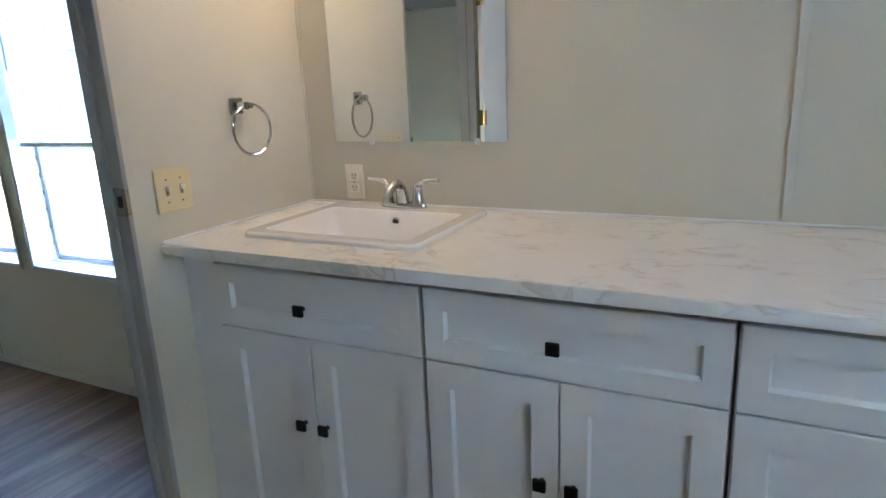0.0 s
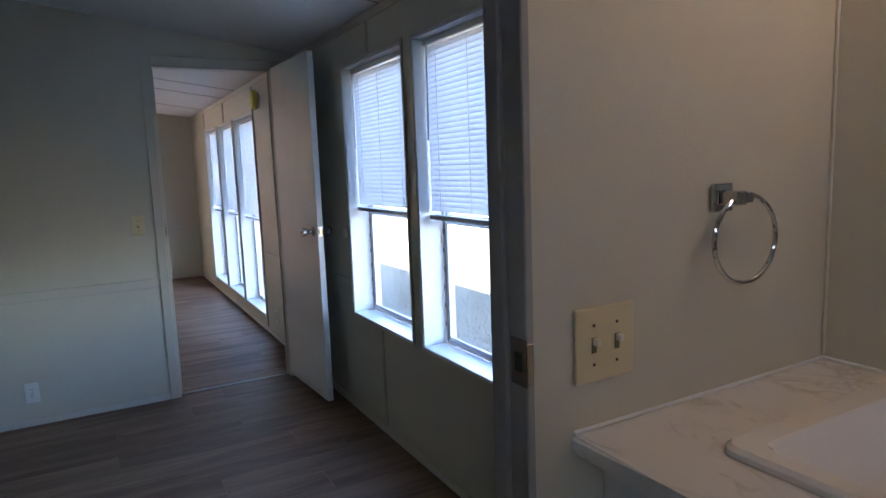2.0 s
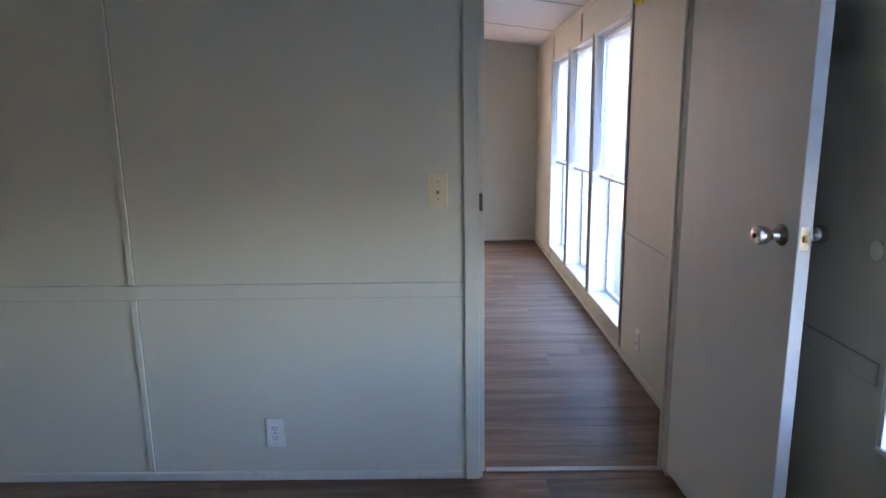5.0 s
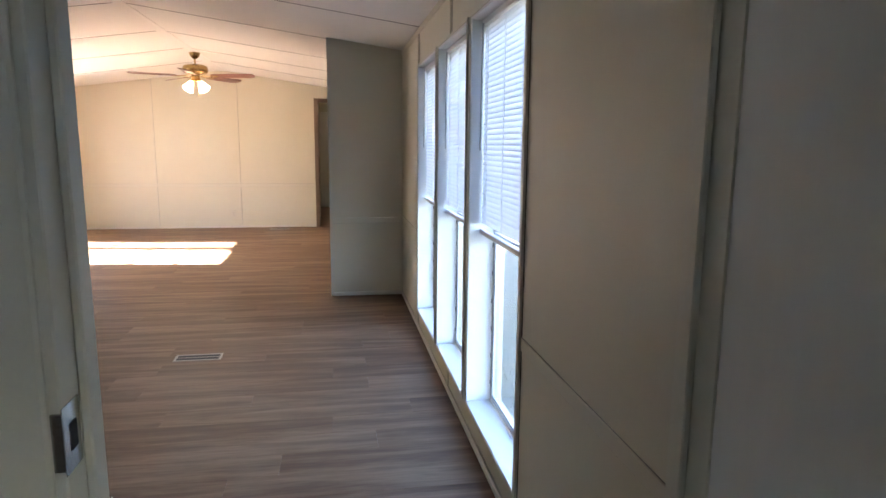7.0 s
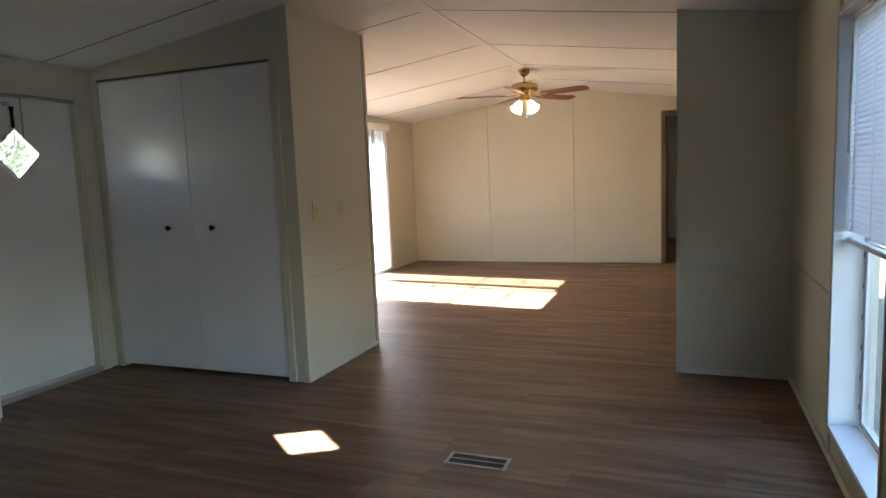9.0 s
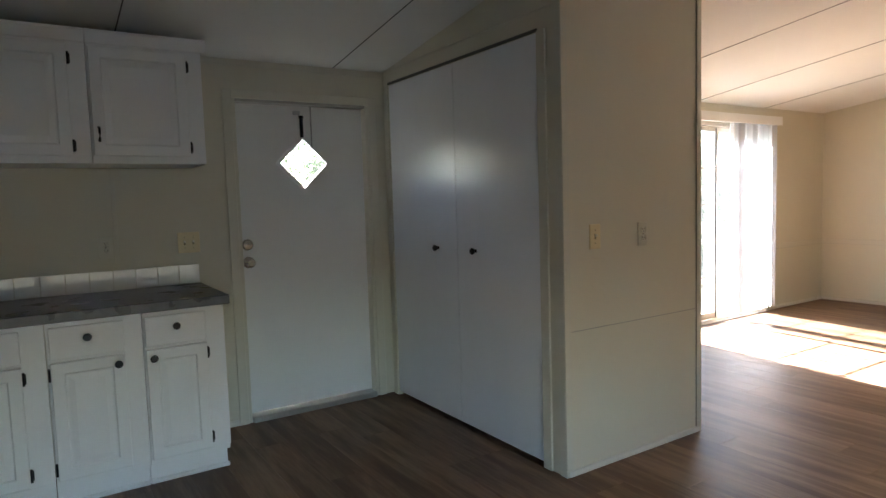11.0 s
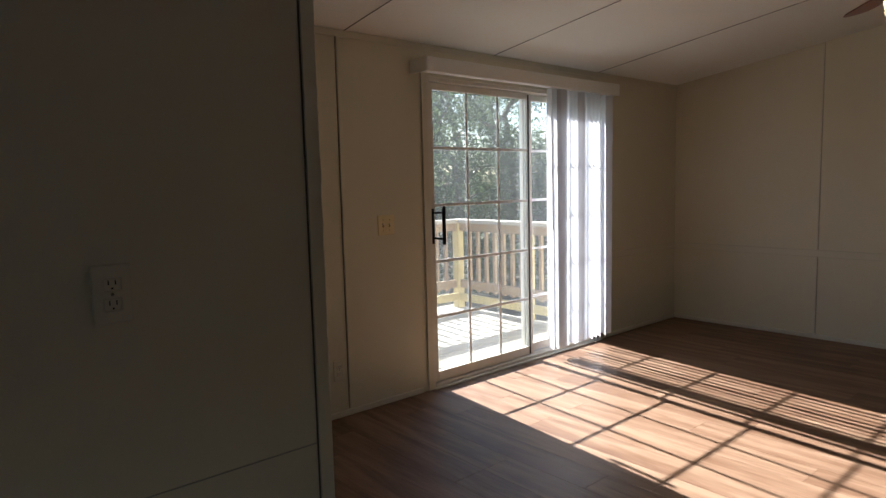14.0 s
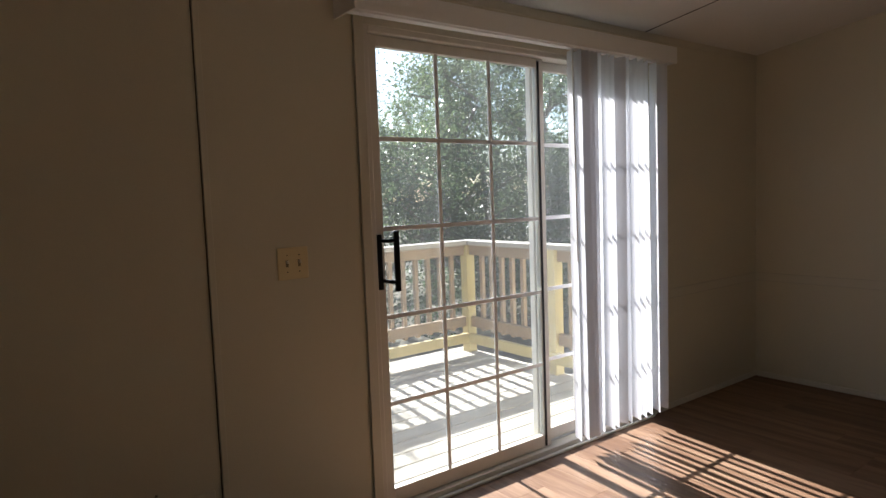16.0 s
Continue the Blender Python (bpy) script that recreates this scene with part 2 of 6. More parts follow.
def plank_mat():
    """Brown wood-look vinyl: each plank has its own tone and streaks along its length."""
    m, nt, b = node_mat("brown_vinyl_plank")
    geo, info = nt.nodes.new("ShaderNodeNewGeometry"), nt.nodes.new("ShaderNodeObjectInfo")
    off = nt.nodes.new("ShaderNodeVectorMath")
    off.operation = 'MULTIPLY_ADD'
    comb = nt.nodes.new("ShaderNodeCombineXYZ")
    nt.links.new(info.outputs["Random"], comb.inputs["X"])
    nt.links.new(info.outputs["Random"], comb.inputs["Y"])
    off.inputs[1].default_value = (37.0, 53.0, 0.0)
    nt.links.new(comb.outputs[0], off.inputs[0])
    nt.links.new(geo.outputs["Position"], off.inputs[2])
    mp = nt.nodes.new("ShaderNodeMapping")
    mp.inputs["Scale"].default_value = (9.0, 0.8, 1.0)
    nt.links.new(off.outputs[0], mp.inputs["Vector"])
    n1, n2 = nt.nodes.new("ShaderNodeTexNoise"), nt.nodes.new("ShaderNodeTexNoise")
    n1.inputs["Scale"].default_value, n1.inputs["Detail"].default_value, n1.inputs["Distortion"].default_value = 1.3, 4.0, 0.6
    n2.inputs["Scale"].default_value, n2.inputs["Detail"].default_value = 9.0, 5.0
    nt.links.new(mp.outputs[0], n1.inputs["Vector"])
    nt.links.new(mp.outputs[0], n2.inputs["Vector"])
    mix = nt.nodes.new("ShaderNodeMath")
    mix.operation = 'MULTIPLY_ADD'
    nt.links.new(n2.outputs["Fac"], mix.inputs[0])
    mix.inputs[1].default_value = 0.45
    nt.links.new(n1.outputs["Fac"], mix.inputs[2])
    tone = nt.nodes.new("ShaderNodeMath")
    tone.operation = 'MULTIPLY_ADD'
    nt.links.new(info.outputs["Random"], tone.inputs[0])
    tone.inputs[1].default_value = 0.16
    nt.links.new(mix.outputs[0], tone.inputs[2])
    rp = nt.nodes.new("ShaderNodeValToRGB")
    e = rp.color_ramp.elements
    e[0].position, e[0].color = 0.40, (0.078, 0.039, 0.021, 1)
    e[1].position, e[1].color = 1.0, (0.265, 0.172, 0.107, 1)
    mid = e.new(0.7)
    mid.color = (0.148, 0.083, 0.047, 1)
    nt.links.new(tone.outputs[0], rp.inputs["Fac"])
    nt.links.new(rp.outputs["Color"], b.inputs["Base Color"])
    rr = nt.nodes.new("ShaderNodeMapRange")
    rr.inputs["To Min"].default_value, rr.inputs["To Max"].default_value = 0.40, 0.54
    b.inputs["Specular IOR Level"].default_value = 0.28
    nt.links.new(n2.outputs["Fac"], rr.inputs["Value"])
    nt.links.new(rr.outputs["Result"], b.inputs["Roughness"])
    bp = nt.nodes.new("ShaderNodeBump")
    bp.inputs["Strength"].default_value, bp.inputs["Distance"].default_value = 0.12, 0.004
    nt.links.new(n2.outputs["Fac"], bp.inputs["Height"])
    nt.links.new(bp.outputs["Normal"], b.inputs["Normal"])
    return m


def marble_mat():
    """White laminate with soft grey and tan veins."""
    m, nt, b = node_mat("white_marble_laminate")
    geo, mp = nt.nodes.new("ShaderNodeNewGeometry"), nt.nodes.new("ShaderNodeMapping")
    mp.inputs["Rotation"].default_value = (0, 0, 0.5)
    mp.inputs["Scale"].default_value = (4.5, 8.0, 6.0)
    nt.links.new(geo.outputs["Position"], mp.inputs["Vector"])
    n1, n2 = nt.nodes.new("ShaderNodeTexNoise"), nt.nodes.new("ShaderNodeTexNoise")
    n1.inputs["Scale"].default_value, n1.inputs["Detail"].default_value, n1.inputs["Distortion"].default_value = 1.6, 7.0, 0.9
    n2.inputs["Scale"].default_value, n2.inputs["Detail"].default_value = 1.1, 3.0
    nt.links.new(mp.outputs[0], n1.inputs["Vector"])
    nt.links.new(mp.outputs[0], n2.inputs["Vector"])
    rp = nt.nodes.new("ShaderNodeValToRGB")
    e = rp.color_ramp.elements
    e[0].position, e[0].color = 0.44, (0.74, 0.72, 0.68, 1)
    e[1].position, e[1].color = 0.56, (0.76, 0.74, 0.70, 1)
    v = e.new(0.495)
    v.color = (0.56, 0.51, 0.45, 1)
    w = e.new(0.515)
    w.color = (0.70, 0.67, 0.62, 1)
    nt.links.new(n1.outputs["Fac"], rp.inputs["Fac"])
    mx = nt.nodes.new("ShaderNodeMix")
    mx.data_type = 'RGBA'
    gate = nt.nodes.new("ShaderNodeMapRange")
    gate.inputs["From Min"].default_value, gate.inputs["From Max"].default_value = 0.45, 0.6
    nt.links.new(n2.outputs["Fac"], gate.inputs["Value"])
    nt.links.new(gate.outputs["Result"], mx.inputs["Factor"])
    mx.inputs["A"].default_value = (0.75, 0.73, 0.69, 1)
    nt.links.new(rp.outputs["Color"], mx.inputs["B"])
    nt.links.new(mx.outputs["Result"], b.inputs["Base Color"])
    b.inputs["Roughness"].default_value = 0.3
    return m


def glow_mat(name, colour, strength):
    m, nt, b = node_mat(name)
    b.inputs["Base Color"].default_value = (0.9, 0.88, 0.82, 1)
    b.inputs["Emission Color"].default_value = (*colour, 1)
    b.inputs["Emission Strength"].default_value = strength
    return m


def ground_mat():
    m, nt, b = node_mat("dry_lawn")
    geo = nt.nodes.new("ShaderNodeNewGeometry")
    n1, n2 = nt.nodes.new("ShaderNodeTexNoise"), nt.nodes.new("ShaderNodeTexNoise")
    n1.inputs["Scale"].default_value, n2.inputs["Scale"].default_value = 0.35, 9.0
    n1.inputs["Detail"].default_value = n2.inputs["Detail"].default_value = 6.0
    nt.links.new(geo.outputs["Position"], n1.inputs["Vector"])
    nt.links.new(geo.outputs["Position"], n2.inputs["Vector"])
    mix = nt.nodes.new("ShaderNodeMath")
    mix.operation = 'MULTIPLY_ADD'
    nt.links.new(n2.outputs["Fac"], mix.inputs[0])
    mix.inputs[1].default_value = 0.7
    nt.links.new(n1.outputs["Fac"], mix.inputs[2])
    rp = nt.nodes.new("ShaderNodeValToRGB")
    e = rp.color_ramp.elements
    e[0].position, e[0].color = 0.55, (0.038, 0.038, 0.020, 1)
    e[1].position, e[1].color = 1.0, (0.105, 0.085, 0.052, 1)
    nt.links.new(mix.outputs[0], rp.inputs["Fac"])
    nt.links.new(rp.outputs["Color"], b.inputs["Base Color"])
    b.inputs["Roughness"].default_value = 0.95
    bp = nt.nodes.new("ShaderNodeBump")
    bp.inputs["Strength"].default_value, bp.inputs["Distance"].default_value = 0.35, 0.03
    nt.links.new(n2.outputs["Fac"], bp.inputs["Height"])
    nt.links.new(bp.outputs["Normal"], b.inputs["Normal"])
    return m


M_GLASS = glass_mat("window_glass", 0.004)
M_PATIO = glass_mat("dusty_patio_glass", 0.011)
M_SLAT = thin_mat("white_blind_slat", (0.83, 0.84, 0.88), 0.53, 0.35)
M_VANE = thin_mat("white_vertical_vane", (0.70, 0.71, 0.74), 0.13, 0.45)
M_LEAF = leaf_mat("green_leaves", (0.040, 0.065, 0.030), (0.17, 0.215, 0.10))
M_LEAF2 = leaf_mat("dark_cedar_leaves", (0.026, 0.048, 0.026), (0.115, 0.16, 0.075))
M_PLANK = plank_mat()
M_MARBLE = marble_mat()
M_GROUND = ground_mat()
M_SHADE = glow_mat("lit_frosted_glass", (1.0, 0.72, 0.38), 0.20)
M_BULB = glow_mat("lit_bulb", (1.0, 0.84, 0.58), 1.2)
M_MIRROR = mat("silvered_mirror", (0.88, 0.90, 0.89), 0.01, 1.0, dark=0.99, bump=0)


# ---- builders ----
BASE_OF = {}


def box(bm, x0, x1, y0, y1, z0, z1, bevel=0.0, seg=1):
    m = Matrix.Translation(((x0 + x1) / 2, (y0 + y1) / 2, (z0 + z1) / 2)) @ Matrix.Diagonal((abs(x1 - x0), abs(y1 - y0), abs(z1 - z0), 1))
    made = bmesh.ops.create_cube(bm, size=1.0, matrix=m)
    if bevel:
        edges = {e for v in made["verts"] for e in v.link_edges}
        bmesh.ops.bevel(bm, geom=list(edges), offset=bevel, segments=seg, affect='EDGES', profile=0.5)
    return bm


def cyl(bm, a, b, r0, r1=None, n=16):
    """A round bar from a to b."""
    a, b = Vector(a), Vector(b)
    turn = (b - a).to_track_quat('Z', 'Y').to_matrix().to_4x4()
    bmesh.ops.create_cone(bm, cap_ends=True, segments=n, radius1=r0, radius2=r0 if r1 is None else r1, depth=(b - a).length,
                          matrix=Matrix.Translation((a + b) / 2) @ turn)
    return bm


def lathe(bm, profile, m=Matrix(), n=24):
    """Turns (radius, height) pairs round the z axis of m."""
    rings = []
    for r, h in profile:
        rings.append([bm.verts.new(m @ Vector((r * math.cos(i * math.tau / n), r * math.sin(i * math.tau / n), h))) for i in range(n)])
    for p, q in zip(rings, rings[1:]):
        for i in range(n):
            bm.faces.new((p[i], p[(i + 1) % n], q[(i + 1) % n], q[i]))
    bm.faces.new(rings[0][::-1])
    bm.faces.new(rings[-1])
    return bm


def tube(bm, pts, r, n=10, closed=False):
    """A round bar along a line of points; r may be a list."""
    pts = [Vector(p) for p in pts]
    rs = r if isinstance(r, list) else [r] * len(pts)
    rings = []
    up = Vector((0.13, 0.31, 0.94))
    for i, p in enumerate(pts):
        a = pts[i - 1] if i or closed else p
        b = pts[(i + 1) % len(pts)] if i < len(pts) - 1 or closed else p
        d = (b - a).normalized()
        s = d.cross(up).normalized()
        u = s.cross(d)
        rings.append([bm.verts.new(p + rs[i] * (math.cos(k * math.tau / n) * s + math.sin(k * math.tau / n) * u)) for k in range(n)])
    pairs = list(zip(rings, rings[1:])) + ([(rings[-1], rings[0])] if closed else [])
    for p, q in pairs:
        for k in range(n):
            bm.faces.new((p[k], p[(k + 1) % n], q[(k + 1) % n], q[k]))
    if not closed:
        bm.faces.new(rings[0][::-1])
        bm.faces.new(rings[-1])
    return bm


def smooth(me, angle=35):
    for p in me.polygons:
        p.use_smooth = True
    me.set_sharp_from_angle(angle=radians(angle))


def part(name, bm, material, parent=None, label="", round_=False):
    """Links a bmesh, given in world coordinates, as one mesh under its thing or part."""
    bmesh.ops.recalc_face_normals(bm, faces=bm.faces)
    me = bpy.data.meshes.new(name)
    bm.to_mesh(me)
    bm.free()
    me.materials.append(material)
    if round_:
        smooth(me)
    ob = new(name, me)
    BASE_OF[ob] = Vector((0, 0, 0))
    if parent:
        ob.parent = parent
        ob.location = -BASE_OF[parent]
    return tagged(ob, label)


def thing(name, at, label, category, group=""):
    ob = new(name)
    ob.empty_display_size = 0.1
    ob.location = at
    BASE_OF[ob] = Vector(at)
    return tagged(ob, label, category, group)


def fixed(ob, label="", category=""):
    return tagged(ob, label, category, kind="structure")


def B():
    return bmesh.new()


def wall(name, axis, face, depth, a0, a1, z0, z1, holes=(), material=None, label="", category="wall"):
    """A wall with openings through it. axis: 'x' if its face lies at x = face; depth: its thickness, signed away from the room."""
    bm = bmesh.new()
    us = sorted({a0, a1, *[h[0] for h in holes], *[h[1] for h in holes], *([RIDGE_Y] if axis == 'x' and a0 < RIDGE_Y < a1 else [])})
    zs = sorted({z0, z1, *[h[2] for h in holes], *[h[3] for h in holes]})
    solid = lambda i, j: 0 <= i < len(us) - 1 and 0 <= j < len(zs) - 1 and not any(
        h[0] <= us[i] and us[i + 1] <= h[1] and h[2] <= zs[j] and zs[j + 1] <= h[3] for h in holes)
    vs = {}

    def v(i, j, k):
        if (i, j, k) not in vs:
            d = face + (depth if k else 0)
            z = ceil_z(us[i] if axis == 'x' else d) + 0.03 if zs[j] == TOP else zs[j]
            vs[i, j, k] = bm.verts.new((d, us[i], z) if axis == 'x' else (us[i], d, z))
        return vs[i, j, k]
    for i in range(len(us) - 1):
        for j in range(len(zs) - 1):
            if not solid(i, j):
                continue
            for k in (0, 1):
                bm.faces.new((v(i, j, k), v(i + 1, j, k), v(i + 1, j + 1, k), v(i, j + 1, k)))
            for di, dj, e in ((-1, 0, ((i, j), (i, j + 1))), (1, 0, ((i + 1, j), (i + 1, j + 1))), (0, -1, ((i, j), (i + 1, j))), (0, 1, ((i, j + 1), (i + 1, j + 1)))):
                if not solid(i + di, j + dj):
                    (p, q), (r, s) = e
                    bm.faces.new((v(p, q, 0), v(r, s, 0), v(r, s, 1), v(p, q, 1)))
    return fixed(part(name, bm, material or M_WALL, None), label, category)


# ---- the long narrow house: bath, bedroom, dining and kitchen, living room, hall ----
YF, YB = 1.845, -2.66            # inner faces of the front and back walls
RIDGE_Y, EAVE, RIDGE = -0.4075, 2.13, 2.44
X_BATH, X_BED, X_END = -1.43, -4.87, -14.67
X_EAST, X_WEST = 1.30, -18.0
DINING_W = [(-8.73, -7.95), (-7.865, -7.085), (-7.0, -6.195)]
BED_W = [(-4.03, -3.28), (-3.18, -2.43)]
CZ0, CZ1 = 0.135, 1.88           # dining windows
BZ0, BZ1 = 0.57, 1.922           # bedroom windows
TOP = 2.5


def ceil_z(y):
    return RIDGE - abs(y - RIDGE_Y) * (RIDGE - EAVE) / (YF - RIDGE_Y)


wall("wall_front", 'y', YF, 0.17, X_WEST, X_EAST, -0.12, 2.15,
     [(a, b, CZ0, CZ1) for a, b in DINING_W] + [(a, b, BZ0, BZ1) for a, b in BED_W], label="long cream panelled outer wall with windows")
wall("wall_back", 'y', YB, -0.12, X_WEST, X_EAST, -0.12, 2.15,
     [(-13.50, -11.70, 0.0, 1.95), (-8.905, -8.03, 0.0, 1.91)], label="long cream panelled outer wall with patio door")
wall("wall_east", 'x', X_EAST, 0.12, YB - 0.12, YF + 0.17, -0.12, TOP, [(-0.30, 0.60, 1.40, 2.05)], label="plain cream end wall")
wall("wall_bath", 'x', X_BATH, -0.085, YB, YF, 0.0, TOP, [(0.388, 1.134, 0.0, 2.03)], label="cream partition with bathroom doorway")
wall("wall_bath_south", 'y', -0.95, -0.08, X_BATH, X_EAST, 0.0, TOP, label="plain cream bathroom wall")
wall("wall_bedroom", 'x', X_BED, -0.085, YB, YF, 0.0, TOP, [(0.968, 1.687, 0.0, 2.03)], label="cream panelled partition with bedroom doorway")
wall("wall_end", 'x', X_END, -0.085, YB, YF, 0.0, TOP, [(1.01, 1.75, 0.0, 2.0)], label="cream panelled gable wall with hall doorway")
wall("wall_hall", 'y', 0.86, -0.08, X_WEST, X_END - 0.085, 0.0, TOP, label="plain hall wall")
wall("wall_west", 'x', X_WEST, -0.12, YB - 0.12, YF + 0.12, -0.12, TOP, label="plain outer end wall")
wall("wall_stub", 'x', -9.79, -0.10, 1.215, YF, 0.0, TOP, label="short cream wing wall between dining and living room")
wall("wall_closet_side", 'y', -1.0, -0.06, -10.0, -9.02, 0.0, TOP, label="cream side wall of the closet")
wall("wall_closet_front", 'x', -9.02, -0.06, YB, -1.06, 0.0, TOP, [(-2.585, -1.15, 0.0, 2.035)], label="closet front wall with a wide opening")
wall("wall_closet_back", 'x', -10.0, 0.06, YB, -1.06, 0.0, TOP, label="cream back wall of the closet")

wall("wall_furnace_side", 'y', 0.836, -0.06, -5.35, X_BED - 0.085, 0.0, TOP, [(-5.275, -4.985, 0.05, 2.0)], label="narrow cream wall round the furnace front")
wall("wall_furnace_end", 'x', -5.35, 0.06, 0.10, 0.776, 0.0, TOP, label="cream end wall of the furnace closet")
wall("wall_furnace_back", 'y', 0.10, 0.06, -5.29, X_BED - 0.085, 0.0, TOP, label="cream back wall of the furnace closet")

# vaulted ceiling: two slopes
bm = B()
ys = [YB - 0.1, RIDGE_Y, YF + 0.1]
zs = [ceil_z(YB) - 0.0138, RIDGE, ceil_z(YF) - 0.0138]
low = [[bm.verts.new((x, y, z)) for y, z in zip(ys, zs)] for x in (X_WEST - 0.1, X_EAST + 0.1)]
high = [[bm.verts.new((x, y, z + 0.06)) for y, z in zip(ys, zs)] for x in (X_WEST - 0.1, X_EAST + 0.1)]
for i in (0, 1):
    for r in (low, high):
        bm.faces.new((r[0][i], r[0][i + 1], r[1][i + 1], r[1][i]))
for i in (0, 2):
    bm.faces.new((low[0][i], low[1][i], high[1][i], high[0][i]))
for k in (0, 1):
    bm.faces.new(low[k] + high[k][::-1])
fixed(part("ceiling", bm, M_CEIL), "white vaulted ceiling boards with thin joints", "ceiling")

# roof over all, with an overhang at both sides
bm = B()
for s in (1, -1):
    ye = (YF + 0.27) if s > 0 else (YB - 0.27)
    a = [(X_WEST - 0.4, ye, 2.22), (X_EAST + 0.4, ye, 2.22), (X_EAST + 0.4, RIDGE_Y, 2.66), (X_WEST - 0.4, RIDGE_Y, 2.66)]
    lo = [bm.verts.new(p) for p in a]
    hi = [bm.verts.new((p[0], p[1], p[2] + 0.06)) for p in a]
    bm.faces.new(lo)
    bm.faces.new(hi)
    for i in range(4):
        bm.faces.new((lo[i], lo[(i + 1) % 4], hi[(i + 1) % 4], hi[i]))
fixed(part("roof", bm, M_ROOF), "low grey metal roof with eaves", "roof")
fixed(part("sub_floor", box(B(), X_WEST, X_EAST, YB, YF, -0.12, -0.008), M_GAP), "dark sub floor under the planks", "floor")
fixed(part("skirting", box(B(), X_WEST - 0.05, X_EAST + 0.05, YB - 0.08, YF + 0.08, -1.05, -0.125), M_SIDING), "pale skirting under the house", "wall")
fixed(part("ground", box(B(), -600, 600, -600, 600, -1.5, -1.0), M_GROUND), "dry patchy lawn reaching the horizon", "ground")


# ---- trim: battens, rails, casings, baseboards, ceiling joints ----
def strip(name, x0, x1, y0, y1, z0, z1, material=None, bevel=0.0015, label="thin cream trim strip", category="trim"):
    return fixed(part(name, box(B(), x0, x1, y0, y1, z0, z1, bevel), material or M_TRIM), label, category)


def batten(axis, face, out, at, z0, z1, joint=True, line=None):
    """A slim upright strip over a panel joint, with a dark line beside it."""
    a, b = sorted((face, face + out * 0.011))
    g, h = sorted((face, face + out * 0.0022))
    if axis == 'x':
        strip("batten", a, b, at - 0.011, at + 0.0092, z0, z1, bevel=0.001, label="slim cream strip over a panel joint")
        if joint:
            strip("joint_or_shade_line", g, h, at + 0.0095, at + 0.0125, z0, z1, line or M_LINE, 0, "thin dark panel joint")
    else:
        strip("batten", at - 0.011, at + 0.0092, a, b, z0, z1, bevel=0.001, label="slim cream strip over a panel joint")
        if joint:
            strip("joint_or_shade_line", at + 0.0095, at + 0.0125, g, h, z0, z1, line or M_LINE, 0, "thin dark panel joint")


def rail(axis, face, out, a0, a1, z0, z1):
    """A flat strip along the wall; grey slivers draw its shadow line above and below."""
    a, b = sorted((face, face + out * 0.005))
    g, h = sorted((face, face + out * 0.0025))
    for nm, p, q, r, s, mt in (("chair_rail", a, b, z0, z1, M_TRIM), ("joint_or_shade_line", g, h, z1 + 0.0003, z1 + 0.0013, M_LINE), ("joint_or_shade_line", g, h, z0 - 0.0015, z0 - 0.0003, M_LINE)):
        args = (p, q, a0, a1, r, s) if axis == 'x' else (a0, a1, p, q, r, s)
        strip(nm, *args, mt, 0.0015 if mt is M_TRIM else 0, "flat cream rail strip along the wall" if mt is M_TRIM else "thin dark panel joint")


def base(axis, face, out, a0, a1, h=0.035):
    a, b = sorted((face, face + out * 0.012))
    args = (a, b, a0, a1) if axis == 'x' else (a0, a1, a, b)
    strip("baseboard", *args, 0.0, h, M_BASE, 0.004, "low cream baseboard")


# bedroom partition, seen from the bedroom
for y in (-0.268, -1.488):
    batten('x', X_BED, 1, y, 0.037, 0.708)
    batten('x', X_BED, 1, y, 0.768, ceil_z(y))
rail('x', X_BED, 1, YB, 0.915, 0.712, 0.764)
base('x', X_BED, 1, YB, 0.915)
# front wall
for x in (-8.69, -7.475):
    batten('y', YF, -1, x, CZ1 + 0.006, 2.085)
    batten('y', YF, -1, x, 0.04, CZ0 - 0.006)
batten('y', YF, -1, -5.06, 0.04, 2.085)
batten('y', YF, -1, -3.645, 0.04, BZ0 - 0.006)
batten('y', YF, -1, -3.665, BZ1 + 0.006, 2.085)
batten('y', YF, -1, -6.168, 0.04, 2.085, True, M_GAP)
for a0, a1 in ((-6.155, -5.07), (-5.05, -4.96), (-9.78, -8.76)):
    rail('y', YF, -1, a0, a1, 0.672, 0.716)
rail('y', YF, -1, -4.86, -4.06, 0.712, 0.764)
rail('y', YF, -1, -2.40, -1.53, 0.712, 0.764)
rail('y', YF, -1, X_END, -9.90, 0.652, 0.703)
base('y', YF, -1, -9.78, -4.96, 0.04)
base('y', YF, -1, -4.86, -1.53, 0.04)
base('y', YF, -1, X_END + 0.014, -9.90, 0.035)
strip("crown_strip", -9.79, -4.955, YF - 0.006, YF, 2.088, 2.129)
strip("crown_strip", -4.87, -1.515, YF - 0.006, YF, 2.088, 2.129)
strip("crown_strip", X_END, -9.89, YF - 0.006, YF, 2.088, 2.129)
# bath
batten('y', YF, -1, 0.022, 0.99, 2.13, False)
strip("corner_strip", X_BATH, X_BATH + 0.006, YF - 0.006, YF, 0.985, 2.12)
# gable wall of the living room
for y in (-1.465, -0.215):
    batten('x', X_END, 1, y, 0.037, 0.65)
    batten('x', X_END, 1, y, 0.706, ceil_z(y))
rail('x', X_END, 1, YB, 0.955, 0.652, 0.703)
base('x', X_END, 1, YB, 0.955)
